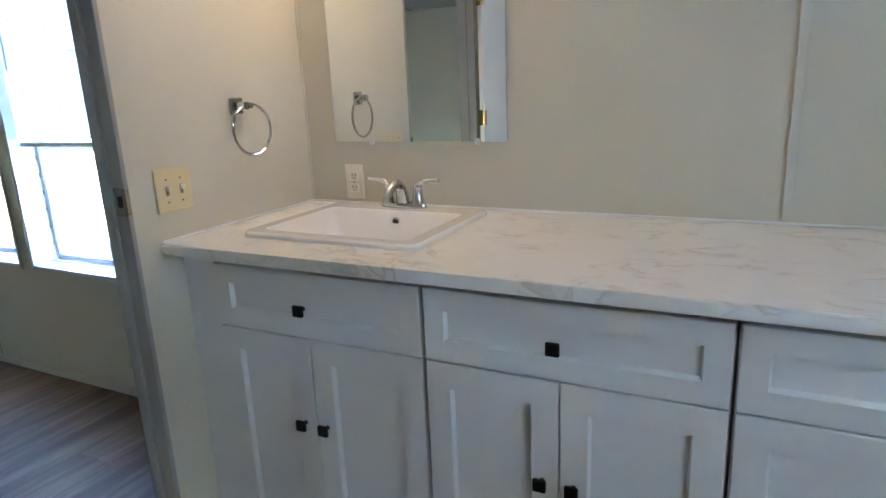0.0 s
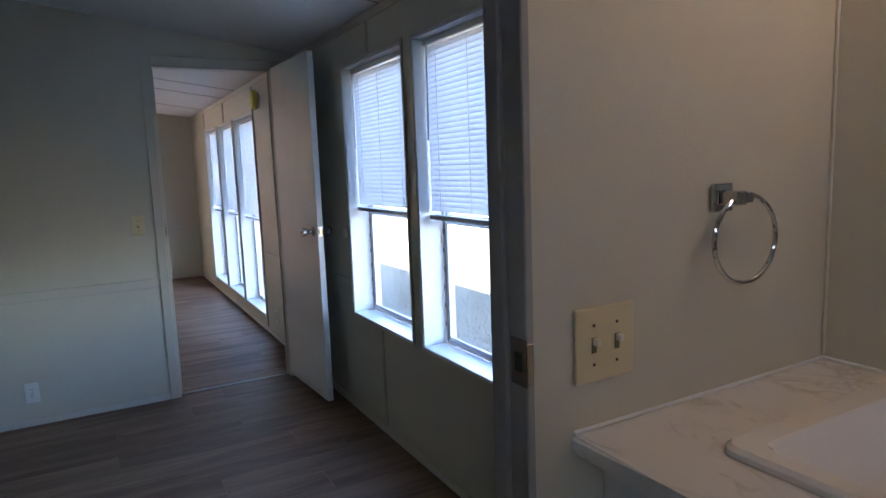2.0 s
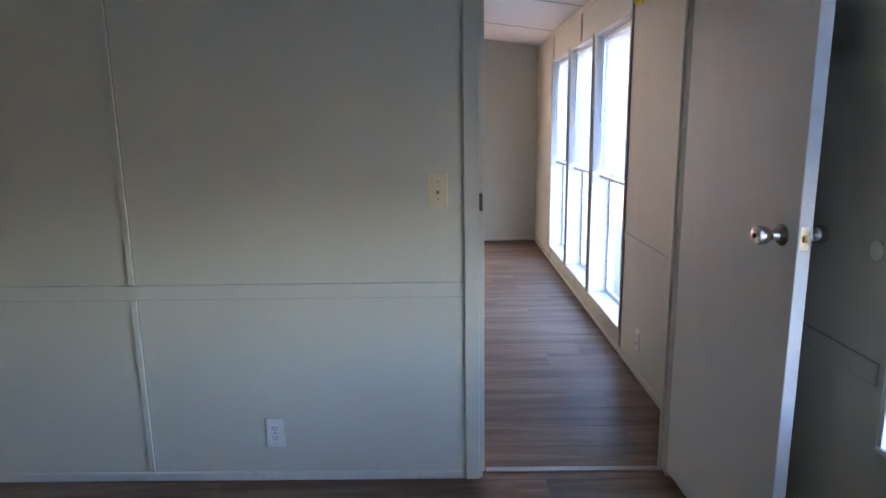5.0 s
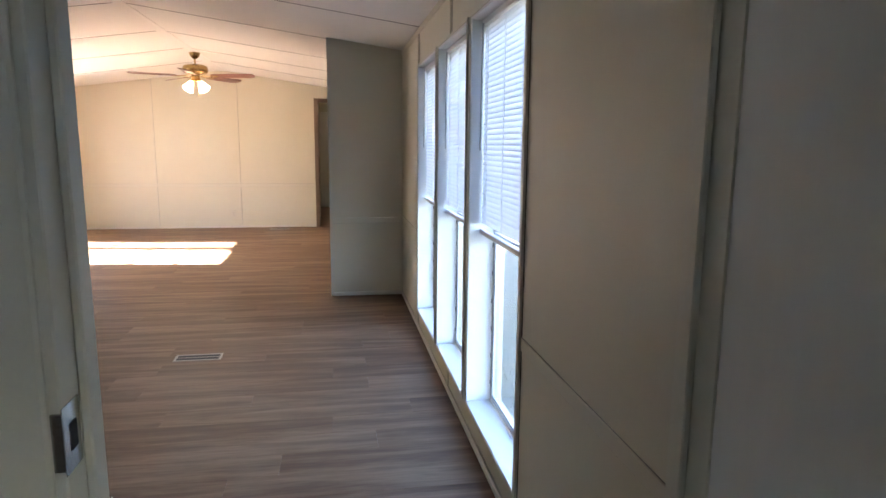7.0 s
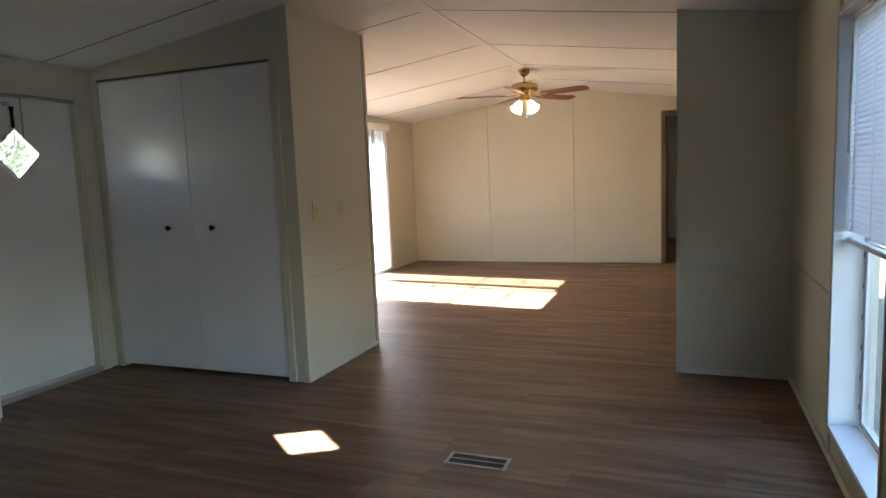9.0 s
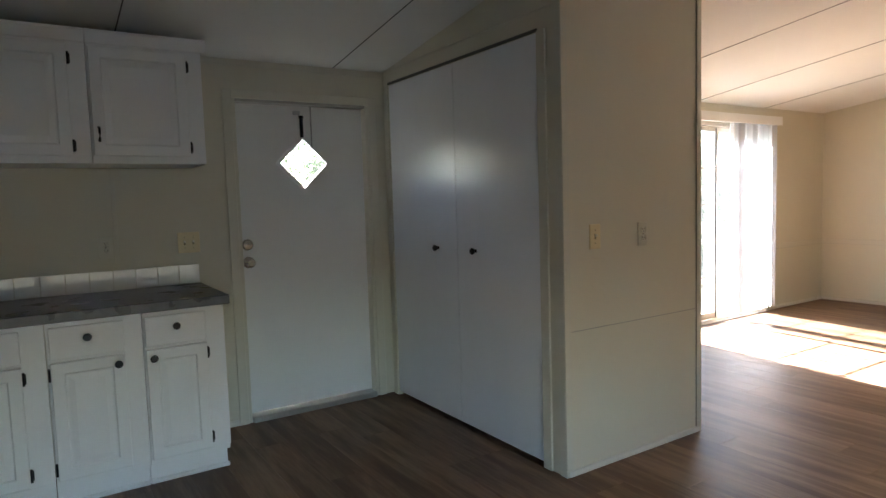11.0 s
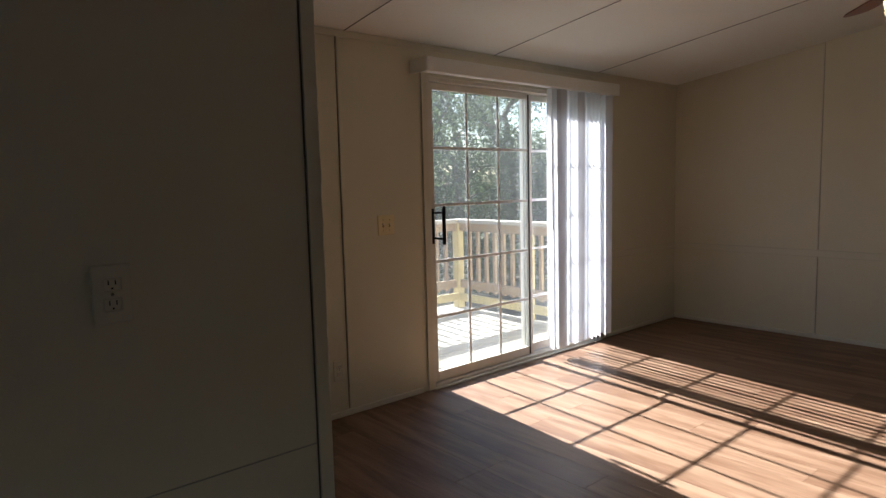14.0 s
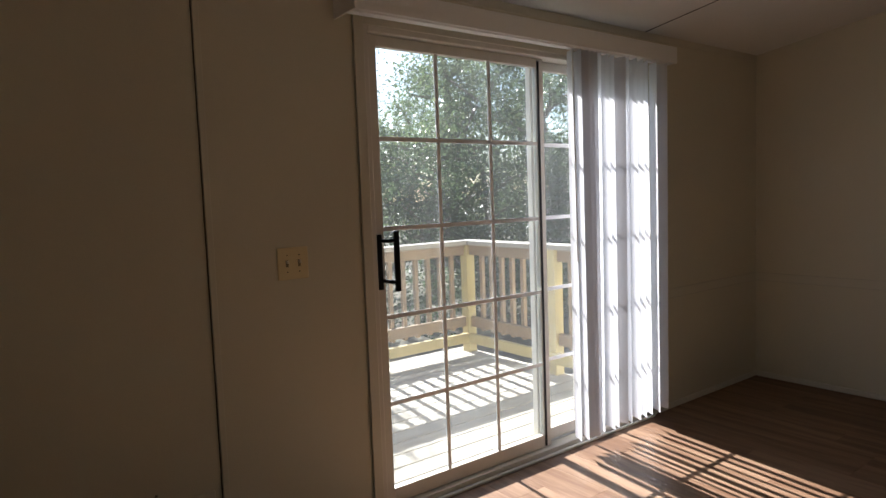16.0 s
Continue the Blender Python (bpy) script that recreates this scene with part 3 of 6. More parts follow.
# back wall
batten('y', YB, 1, -11.10, 0.04, 2.09, True, M_GAP)
for a0, a1 in ((-14.65, -13.52),):
    rail('y', YB, 1, a0, a1, 0.652, 0.703)
base('y', YB, 1, -11.63, -10.0)
base('y', YB, 1, X_END + 0.014, -13.56)
base('y', YB, 1, -7.99, -7.78)
strip("crown_strip", X_END, -10.0, YB, YB + 0.006, 2.09, 2.129)
strip("crown_strip", -9.02, X_BED - 0.085, YB, YB + 0.006, 2.09, 2.129)
batten('y', YB, 1, -7.40, 1.01, 1.52, False)
# wing wall and closet
rail('x', -9.79, 1, 1.232, YF - 0.002, 0.652, 0.70)
base('x', -9.79, 1, 1.23, YF - 0.013)
strip("corner_strip", -9.895, -9.785, 1.208, 1.2145, 0.0, ceil_z(1.21), bevel=0.001, label="cream cap on the end of the wing wall")
strip("corner_strip", -9.7895, -9.784, 1.2148, 1.228, 0.0, ceil_z(1.21), bevel=0.001)
strip("joint_or_shade_line", -9.963, -9.052, -1.0, -0.9975, 0.672, 0.6745, M_LINE, 0, "thin dark panel joint")
base('y', -1.0, 1, -9.985, -9.03, 0.03)
strip("corner_strip", -10.004, -9.968, -1.0, -0.994, 0.0, ceil_z(-1.0), bevel=0.001)
strip("joint_or_shade_line", -9.9675, -9.964, -1.0, -0.9972, 0.03, ceil_z(-1.0), M_GAP, 0, "thin dark panel joint")
strip("corner_strip", -9.05, -9.012, -1.0, -0.994, 0.0, ceil_z(-1.0), bevel=0.001)
strip("corner_strip", -9.02, -9.012, -1.04, -1.0, 0.0, ceil_z(-1.0), bevel=0.001)
strip("closet_casing", -9.02, -9.008, -1.15, -1.095, 0.0, 2.04, label="cream closet casing")
strip("closet_casing", -9.02, -9.008, -2.63, -2.587, 0.0, 2.04, label="cream closet casing")
strip("closet_casing", -9.02, -9.012, -2.587, -1.15, 2.037, 2.052, M_GAP, label="dark closet door track")
strip("crown_strip", -9.02, -9.014, YB, -1.0, 2.13, 2.136)

# ceiling joints: thin dark lines across each slope, and the ridge strip
for i, x in enumerate((-2.27, -3.485, -5.6, -6.82, -8.04 + 0.6, -8.67, -9.86, -11.15, -12.31, -13.47)):
    for s, ye in ((1, YF), (-1, YB)):
        bm = B()
        q = [Vector((x + dx, y, ceil_z(y) + dz)) for dz in (-0.0025, 0.004) for dx, y in ((-0.0028, RIDGE_Y + s * 0.045), (0.0028, RIDGE_Y + s * 0.045), (0.0028, ye), (-0.0028, ye))]
        v = [bm.verts.new(p) for p in q]
        for f in ((0, 1, 2, 3), (4, 5, 6, 7), (0, 1, 5, 4), (1, 2, 6, 5), (2, 3, 7, 6), (3, 0, 4, 7)):
            bm.faces.new([v[k] for k in f])
        fixed(part("ceiling_joint", bm, M_GAP), "thin dark joint between ceiling boards", "trim")
bm = B()
for x0, x1 in ((X_END, X_BED - 0.085), (X_BED, X_BATH - 0.085)):
    pr = [(-0.05, ceil_z(RIDGE_Y - 0.05) - 0.0045), (0.0, RIDGE - 0.007), (0.05, ceil_z(RIDGE_Y + 0.05) - 0.0045), (0.05, ceil_z(RIDGE_Y + 0.05) + 0.003), (0, RIDGE + 0.002), (-0.05, ceil_z(RIDGE_Y - 0.05) + 0.003)]
    ends = [[bm.verts.new((x, RIDGE_Y + a, z)) for a, z in pr] for x in (x0, x1)]
    for i in range(6):
        bm.faces.new((ends[0][i], ends[0][(i + 1) % 6], ends[1][(i + 1) % 6], ends[1][i]))
    for e in ends:
        bm.faces.new(e)
fixed(part("ridge_strip", bm, M_CEIL), "flat white strip along the ceiling ridge", "trim")


# door frames in partitions
def door_frame(name, face, depth, y0, y1, top, label, material=None, stop=0.5, sides=(1, 1)):
    """Jamb lining with stops and flat casings on both faces of a partition at x = face, running to face + depth."""
    material = material or M_TRIM
    root = fixed(thing(name, (face, (y0 + y1) / 2, 0), label, "door frame"))
    xa, xb = sorted((face - 0.003 * (1 if depth > 0 else -1), face + depth + 0.003 * (1 if depth > 0 else -1)))
    for y, s in ((y0, 1), (y1, -1)):
        part("jamb", box(B(), xa, xb, y, y + s * 0.014, 0, top, 0.002), material, root)
        part("stop", box(B(), face + depth * stop - 0.014, face + depth * stop + 0.014, y + s * 0.0142, y + s * 0.024, 0, top - 0.014, 0.002), material, root)
        for x, o, shown in ((xa, -1, sides[0]), (xb, 1, sides[1])):
            if not shown:
                continue
            c = box(B(), x, x + o * 0.011, y - s * 0.05, y + s * 0.004, 0, top + 0.05, 0.003)
            part("casing", c, material, root)
    part("head", box(B(), xa, xb, y0 + 0.0142, y1 - 0.0142, top - 0.014, top, 0.002), material, root)
    for x, o, shown in ((xa, -1, sides[0]), (xb, 1, sides[1])):
        if shown:
            part("casing", box(B(), x, x + o * 0.011, y0 + 0.0045, y1 - 0.0045, top - 0.004, top + 0.05, 0.003), material, root)
    return root


def strike(root, x, y, z, s):
    part("strike_plate", box(B(), x - 0.018, x + 0.021, y, y + s * 0.0015, z - 0.035, z + 0.035, 0.0004), M_STEEL, root, "worn steel strike plate")
    part("strike_lip", box(B(), x + 0.0192, x + 0.0225, y - s * 0.010, y + s * 0.0015, z - 0.03, z + 0.03, 0.0008), M_STEEL, root)
    part("latch_hole", box(B(), x - 0.008, x + 0.008, y + s * 0.0015, y + s * 0.0022, z - 0.014, z + 0.014), M_SLOT, root)


# Worn grey paint, darkened further for the shadow this doorway stands in.
M_JAMB = mat("worn_grey_jamb_paint_shaded", (0.36, 0.35, 0.33), 0.4, dark=0.7, big=6, fine=40, bump=0.1, stretch=(1, 1, 0.2))
fr = door_frame("door_frame_bath", X_BATH, -0.085, 0.388, 1.134, 2.03, "grey-cream bathroom door frame with worn paint darkened for shade", M_JAMB, 0.62, (1, 0))
strike(fr, X_BATH - 0.016, 1.120, 1.10, -1)
fr = door_frame("door_frame_bedroom", X_BED, -0.085, 0.968, 1.687, 2.03, "cream bedroom door frame with worn edges", None, 0.62)
strike(fr, X_BED - 0.016, 0.982, 1.05, 1)
M_DARKTRIM = mat("dark_brown_casing", (0.20, 0.14, 0.10), 0.5, dark=0.7)
door_frame("door_frame_hall", X_END, -0.085, 1.01, 1.75, 2.0, "brown hall door frame without a door", M_DARKTRIM)
strip("threshold", -4.935, -4.905, 0.997, 1.672, -0.002, 0.005, M_THRESH, 0.002, "worn pale threshold strip in the doorway", "threshold")


# ---- front windows with mini blinds ----
def window(name, x0, x1, z0, z1, mid, label):
    """White reveal, slim metal sashes, two panes and an outer ledge, set in the opening of the front wall."""
    root = fixed(thing(name, ((x0 + x1) / 2, YF, z0), label, "window"))
    ya, yb = YF - 0.004, YF + 0.11
    t = 0.012
    for s, x in ((1, x0), (-1, x1)):
        part("reveal", box(B(), x, x + s * t, ya, yb, z0 + t, z1 - t, 0.002), M_WHITE, root)
        part("casing", box(B(), x - s * 0.014, x + s * 0.002, YF - 0.008, YF - 0.0005, z0 - 0.014, z1 + 0.014, 0.002), M_TRIM, root)
    part("window_sill", box(B(), x0, x1, ya - 0.004, yb, z0, z0 + t, 0.003), M_WHITE, root, "white painted sill")
    part("reveal", box(B(), x0, x1, ya, yb, z1 - t, z1, 0.002), M_WHITE, root)
    part("casing", box(B(), x0 + 0.002, x1 - 0.002, YF - 0.008, YF - 0.0005, z1 - 0.002, z1 + 0.014, 0.002), M_TRIM, root)
    part("apron", box(B(), x0 + 0.002, x1 - 0.002, YF - 0.008, YF - 0.0005, z0 - 0.014, z0 - 0.0005, 0.002), M_TRIM, root)
    # outer frame and sashes
    f = B()
    for a, b, c, d in ((x0 + t, x0 + t + 0.014, z0 + t, z1 - t), (x1 - t - 0.014, x1 - t, z0 + t, z1 - t), (x0 + t + 0.014, x1 - t - 0.014, z0 + t, z0 + t + 0.014), (x0 + t + 0.014, x1 - t - 0.014, z1 - t - 0.014, z1 - t)):
        box(f, a, b, yb + 0.001, yb + 0.032, c, d, 0.002)
    part("window_frame", f, M_MILL, root, "bare aluminium window frame")
    a, b = x0 + t + 0.0145, x1 - t - 0.0145
    for nm, c, d, y in (("lower_sash", z0 + t + 0.0145, mid, yb + 0.004), ("upper_sash", mid + 0.001, z1 - t - 0.0145, yb + 0.017)):
        s = B()
        w = 0.017
        for p, q, r, u in ((a, a + w, c, d), (b - w, b, c, d), (a + w, b - w, c, c + w), (a + w, b - w, d - 0.024, d)):
            box(s, p, q, y, y + 0.012, r, u, 0.0015)
        sash = part(nm, s, M_ALU, root)
        pane = part("pane", box(B(), a + w + 0.0005, b - w - 0.0005, y + 0.004, y + 0.008, c + w + 0.0005, d - w - 0.0005), M_GLASS, sash)
        pane.visible_shadow = False
    # small spring clips down the side of the lower sash
    for k in range(6):
        z = z0 + 0.09 + k * (mid - z0 - 0.16) / 5
        part("clip", box(B(), x0 + t + 0.0005, x0 + t + 0.006, yb - 0.002, yb + 0.001, z, z + 0.022, 0.0005), M_GAP, root)
    return root


slat_meshes = {}


def slat_mesh(w):
    key = round(w, 3)
    if key not in slat_meshes:
        me = bpy.data.meshes.new("slat")
        n = 5
        vs, fs = [], []
        tilt = radians(75)
        for side, th in ((0, 0.0), (1, 0.0005)):
            for i in range(n):
                u = (i / (n - 1) - 0.5) * 0.0265
                h = 0.0022 * (1 - (2 * i / (n - 1) - 1) ** 2) + th
                y, z = u * math.cos(tilt) - h * math.sin(tilt), -u * math.sin(tilt) - h * math.cos(tilt)
                vs += [(-w / 2, -y, z), (w / 2, -y, z)]
        for side in (0, 1):
            o = side * 2 * n
            for i in range(n - 1):
                fs.append((o + 2 * i, o + 2 * i + 1, o + 2 * i + 3, o + 2 * i + 2))
        me.from_pydata(vs, [], fs)
        me.materials.append(M_SLAT)
        for p in me.polygons:
            p.use_smooth = True
        slat_meshes[key] = me
    return slat_meshes[key]


def mini_blind(x0, x1, top, bottom, wand):
    rng = random.Random(int(x0 * 1000))
    y = YF + 0.055
    w = x1 - x0 - 0.012
    root = thing("mini_blind", ((x0 + x1) / 2, y, top), "white mini blind lowered over the upper sash", "window blind", "mini blinds")
    part("headrail", box(B(), x0 + 0.004, x1 - 0.004, y - 0.014, y + 0.014, top - 0.026, top, 0.002), M_WHITE, root)
    n = int((top - 0.035 - bottom - 0.03) / 0.0215)
    for k in range(n):
        ob = new("slat", slat_mesh(w))
        ob.parent = root
        ob.location = Vector((0, rng.uniform(-0.001, 0.001), -0.042 - k * 0.0215 + rng.uniform(-0.0008, 0.0008)))
        ob.rotation_euler = (rng.uniform(-0.025, 0.025), rng.uniform(-0.0012, 0.0012), 0)
    part("bottom_rail", box(B(), x0 + 0.006, x1 - 0.006, y - 0.013, y + 0.013, bottom, bottom + 0.022, 0.005, 2), M_ALU, root)
    for u in (0.16, 0.5, 0.84):
        x = x0 + (x1 - x0) * u
        part("ladder_cord", cyl(B(), (x, y - 0.016, bottom + 0.01), (x, y - 0.016, top - 0.02), 0.0011, n=6), M_WHITE, root)
    x = x0 + 0.045
    part("tilt_wand", cyl(B(), (x, y - 0.024, top - wand), (x, y - 0.020, top - 0.02), 0.004, n=8), M_MILL, root, "clear grey tilt wand")
    return root


for i, (a, b) in enumerate(DINING_W):
    window("window_%d" % (i + 1), a, b, CZ0, CZ1, 0.95, "tall white sash window over the dining floor")
    mini_blind(a + 0.014, b - 0.014, CZ1 - 0.014, 0.945, 0.55)
for i, (a, b) in enumerate(BED_W):
    window("window_%d" % (i + 4), a, b, BZ0, BZ1, 1.15, "white sash window with a deep sill")
    mini_blind(a + 0.014, b - 0.014, BZ1 - 0.014, 1.15, 0.42)

# small frosted bathroom window in the end wall
M_FROST = thin_mat("frosted_glass", (0.85, 0.88, 0.90), 0.8, 0.4)
bw = fixed(thing("window_6", (X_EAST, 0.15, 1.40), "small frosted bathroom window", "window"))
part("pane", box(B(), X_EAST + 0.06, X_EAST + 0.066, -0.299, 0.599, 1.401, 2.049), M_FROST, bw)


# ---- doors ----
def turned(bm, m):
    bmesh.ops.transform(bm, matrix=m, verts=bm.verts)
    return bm


def knob_profile():
    return [(0.0275, 0), (0.0285, 0.003), (0.024, 0.009), (0.014, 0.014), (0.012, 0.03), (0.017, 0.036), (0.0225, 0.046), (0.0245, 0.062), (0.0225, 0.070), (0.012, 0.072)]


# bedroom door, hinged at the front-wall side and swung into the bedroom
m = pose(-4.872, 1.675, 0, 0, 0, 3.2)
d = thing("door_bedroom", (-4.872, 1.675, 0.02), "scuffed off-white flush door standing open against the wall", "door")
part("door_leaf", turned(box(B(), 0.0, 0.668, 0, 0.035, 0.022, 2.035, 0.0015), m), M_DOOR, d)
part("door_edge", turned(box(B(), 0.6685, 0.6695, 0.001, 0.034, 0.022, 2.035), m), M_WHITE, d, "white painted door edge")
for s, y in ((-1, -0.0005), (1, 0.0355)):
    k = part("knob", turned(lathe(B(), knob_profile(), Matrix.Translation((0.605, y, 1.03)) @ Euler((radians(90 if s < 0 else -90), 0, 0)).to_matrix().to_4x4()), m), M_STEEL, d, "brushed steel tulip knob", True)
    if s < 0:
        part("key_slot", turned(cyl(B(), (0.605, -0.0722, 1.03), (0.605, -0.0745, 1.03), 0.0065), m), M_SLOT, k)
part("latch", turned(box(B(), 0.6696, 0.677, 0.012, 0.023, 1.021, 1.039, 0.002), m), M_BRASS, d)
part("latch_plate", turned(box(B(), 0.6696, 0.6705, 0.006, 0.029, 1.0, 1.06, 0.0003), m), M_STEEL, d)
for z in (0.25, 1.8):
    part("hinge", turned(cyl(B(), (0.002, 0.041, z), (0.002, 0.041, z + 0.08), 0.006, n=10), m), M_BRASS, d)

# bathroom door, swung back almost against the partition
m = pose(-1.384, 0.40, 0, 0, 0, -80)
d = thing("door_bathroom", (-1.384, 0.40, 0.02), "plain off-white flush door with brass hinges, swung wide open", "door")
part("door_leaf", turned(box(B(), 0.004, 0.665, -0.030, 0, 0.02, 2.015, 0.0015), m), M_DOOR, d)
for z in (0.25, 1.13, 1.735):
    part("hinge", turned(cyl(B(), (0.0, 0.004, z), (0.0, 0.004, z + 0.08), 0.006, n=10), m), M_BRASS, d, "polished brass hinge")
    part("hinge_leaf", turned(box(B(), 0.006, 0.022, 0.0003, 0.002, z, z + 0.08, 0.0004), m), M_BRASS, d)
    part("hinge_leaf", box(B(), -1.413, -1.388, 0.4025, 0.4045, z, z + 0.08, 0.0004), M_BRASS, d)
part("knob", turned(lathe(B(), knob_profile(), Matrix.Translation((0.602, 0.0005, 1.10)) @ Euler((radians(-90), 0, 0)).to_matrix().to_4x4()), m), M_STEEL, d, "dark steel knob", True)

# front entrance door with a diamond light
DX0, DX1, DZ0, DZ1 = -8.875, -8.055, 0.04, 1.89
CX, CZ, R = -8.47, 1.542, 0.165
YD0, YD1 = YB - 0.05, YB - 0.09
d = thing("door_entrance", (-8.465, YB - 0.07, 0.0), "white flush entrance door with a small diamond window", "door")
bm = B()
outer = [(DX0, DZ0), (CX, DZ0), (DX1, DZ0), (DX1, CZ), (DX1, DZ1), (CX, DZ1), (DX0, DZ1), (DX0, CZ)]
inner = [(CX - R / 2, CZ - R / 2), (CX, CZ - R), (CX + R / 2, CZ - R / 2), (CX + R, CZ), (CX + R / 2, CZ + R / 2), (CX, CZ + R), (CX - R / 2, CZ + R / 2), (CX - R, CZ)]
rows = [[[bm.verts.new((x, y, z)) for x, z in ring] for ring in (outer, inner)] for y in (YD0, YD1)]
for k in range(8):
    n = (k + 1) % 8
    for rr in rows:
        bm.faces.new((rr[0][k], rr[0][n], rr[1][n], rr[1][k]))
    for ring in (0, 1):
        bm.faces.new((rows[0][ring][k], rows[0][ring][n], rows[1][ring][n], rows[1][ring][k]))
part("door_leaf", bm, M_WHITE, d)
bm = B()
for k in range(4):
    a, b = radians(90 * k), radians(90 * k + 90)
    for y0, y1, r0, r1 in ((YD0 + 0.008, YD0 - 0.002, R + 0.012, R - 0.014),):
        q = [bm.verts.new((CX + r * math.cos(t), y, CZ + r * math.sin(t))) for y in (y0, y1) for r, t in ((r0, a), (r0, b), (r1, b), (r1, a))]
        for f in ((0, 1, 2, 3), (4, 5, 6, 7), (0, 1, 5, 4), (2, 3, 7, 6), (0, 3, 7, 4), (1, 2, 6, 5)):
            bm.faces.new([q[i] for i in f])
fr_ = part("diamond_frame", bm, M_WHITE, d)
bm = B()
q = [bm.verts.new((CX + (R - 0.013) * math.cos(t), y, CZ + (R - 0.013) * math.sin(t))) for y in (YD0 - 0.018, YD0 - 0.022) for t in (0, math.pi / 2, math.pi, 1.5 * math.pi)]
for f in ((0, 1, 2, 3), (4, 5, 6, 7), (0, 1, 5, 4), (1, 2, 6, 5), (2, 3, 7, 6), (3, 0, 4, 7)):
    bm.faces.new([q[i] for i in f])
pane = part("pane", bm, M_GLASS, fr_)
pane.visible_shadow = False
knob_m = Euler((radians(-90), 0, 0)).to_matrix().to_4x4()
part("knob", lathe(B(), [(0.034, 0), (0.034, 0.006), (0.016, 0.012), (0.014, 0.028), (0.027, 0.04), (0.029, 0.052), (0.018, 0.060)], Matrix.Translation((-8.098, YD0, 0.955)) @ knob_m), M_STEEL, d, "tarnished steel knob", True)
db = part("deadbolt", lathe(B(), [(0.033, 0), (0.033, 0.008), (0.026, 0.016), (0.015, 0.017)], Matrix.Translation((-8.098, YD0, 1.06)) @ knob_m), M_STEEL, d, "steel deadbolt rose", True)
part("thumb_turn", box(B(), -8.118, -8.078, YD0 + 0.0172, YD0 + 0.030, 1.055, 1.065, 0.002), M_STEEL, db)
part("bracket", box(B(), -8.455, -8.415, YD0, YD0 + 0.02, 1.835, 1.86, 0.002), M_MILL, d)
part("closer", cyl(B(), (-8.462, YD0 + 0.014, 1.70), (-8.462, YD0 + 0.014, 1.825), 0.011), M_BLACK, d, "black spring door closer")
part("closer_rod", cyl(B(), (-8.462, YD0 + 0.014, 1.62), (-8.462, YD0 + 0.014, 1.70), 0.003, n=8), M_STEEL, d)
part("closer_cap", cyl(B(), (-8.462, YD0 + 0.014, 1.815), (-8.462, YD0 + 0.014, 1.832), 0.015), M_BLACK, d)
bm = B()
for k in range(20):
    z = 1.885 - k * 0.0135
    mm = Matrix.Translation((-8.525, YD0 + 0.012, z)) @ Euler((radians(90), 0, radians(90 * (k % 2) + 20))).to_matrix().to_4x4()
    ring = [mm @ Vector((0.0045 * math.cos(t * math.tau / 8), 0.008 * math.sin(t * math.tau / 8), 0)) for t in range(8)]
    tube(bm, ring, 0.0013, 5, True)
part("chain", bm, M_BLACK, d, "thin dark safety chain")
fr = fixed(thing("door_frame_entrance", (-8.465, YB, 0), "cream entrance door frame with aluminium sill", "door frame"))
for x, s in ((-8.905, 1), (-8.03, -1)):
    part("jamb", box(B(), x, x + s * 0.026, YB - 0.12, YB + 0.004, 0.0, 1.91, 0.003), M_TRIM, fr)
    part("casing", box(B(), x - s * 0.05, x + s * 0.006, YB + 0.0045, YB + 0.015, 0.0, 1.96, 0.003), M_TRIM, fr)
part("head", box(B(), -8.879, -8.056, YB - 0.12, YB + 0.004, 1.893, 1.91, 0.003), M_THRESH, fr)
part("casing", box(B(), -8.899, -8.036, YB + 0.0045, YB + 0.015, 1.908, 1.96, 0.003), M_TRIM, fr)
part("door_sill", box(B(), -8.879, -8.056, YB - 0.12, YB + 0.03, 0.0, 0.036, 0.006), M_THRESH, fr, "scuffed aluminium sill")

# furnace in its narrow closet beside the bedroom doorway
fu = thing("furnace", (-5.13, 0.60, 0.0), "pale grey built-in furnace with two metal front panels", "furnace")
part("body", box(B(), -5.274, -4.986, 0.30, 0.8210, 0.052, 1.998, 0.002), M_SLAT2, fu, "dark furnace body")
part("lower_panel", box(B(), -5.272, -4.988, 0.8220, 0.8440, 0.06, 1.328, 0.004, 2), M_CAB, fu)
up = part("upper_panel", box(B(), -5.268, -4.992, 0.8220, 0.8420, 1.356, 1.99, 0.004, 2), M_KCAB, fu)
part("ledge", box(B(), -5.266, -4.994, 0.8422, 0.8480, 1.358, 1.392, 0.002), M_KCAB, up)
strip("corner_strip", -5.354, -5.318, 0.8362, 0.8420, 0.0, ceil_z(0.836), bevel=0.001)
strip("corner_strip", -5.356, -5.3502, 0.8110, 0.8420, 0.0, ceil_z(0.836), bevel=0.001)
strip("joint_or_shade_line", -5.3175, -5.3135, 0.8362, 0.8385, 0.0, ceil_z(0.836), M_GAP, 0, "thin dark panel joint")
strip("corner_strip", -5.313, -5.282, 0.8362, 0.8430, 0.0, ceil_z(0.836), bevel=0.001)
strip("chair_rail", -5.359, -5.282, 0.8432, 0.8470, 0.672, 0.716, label="flat cream rail strip along the wall")

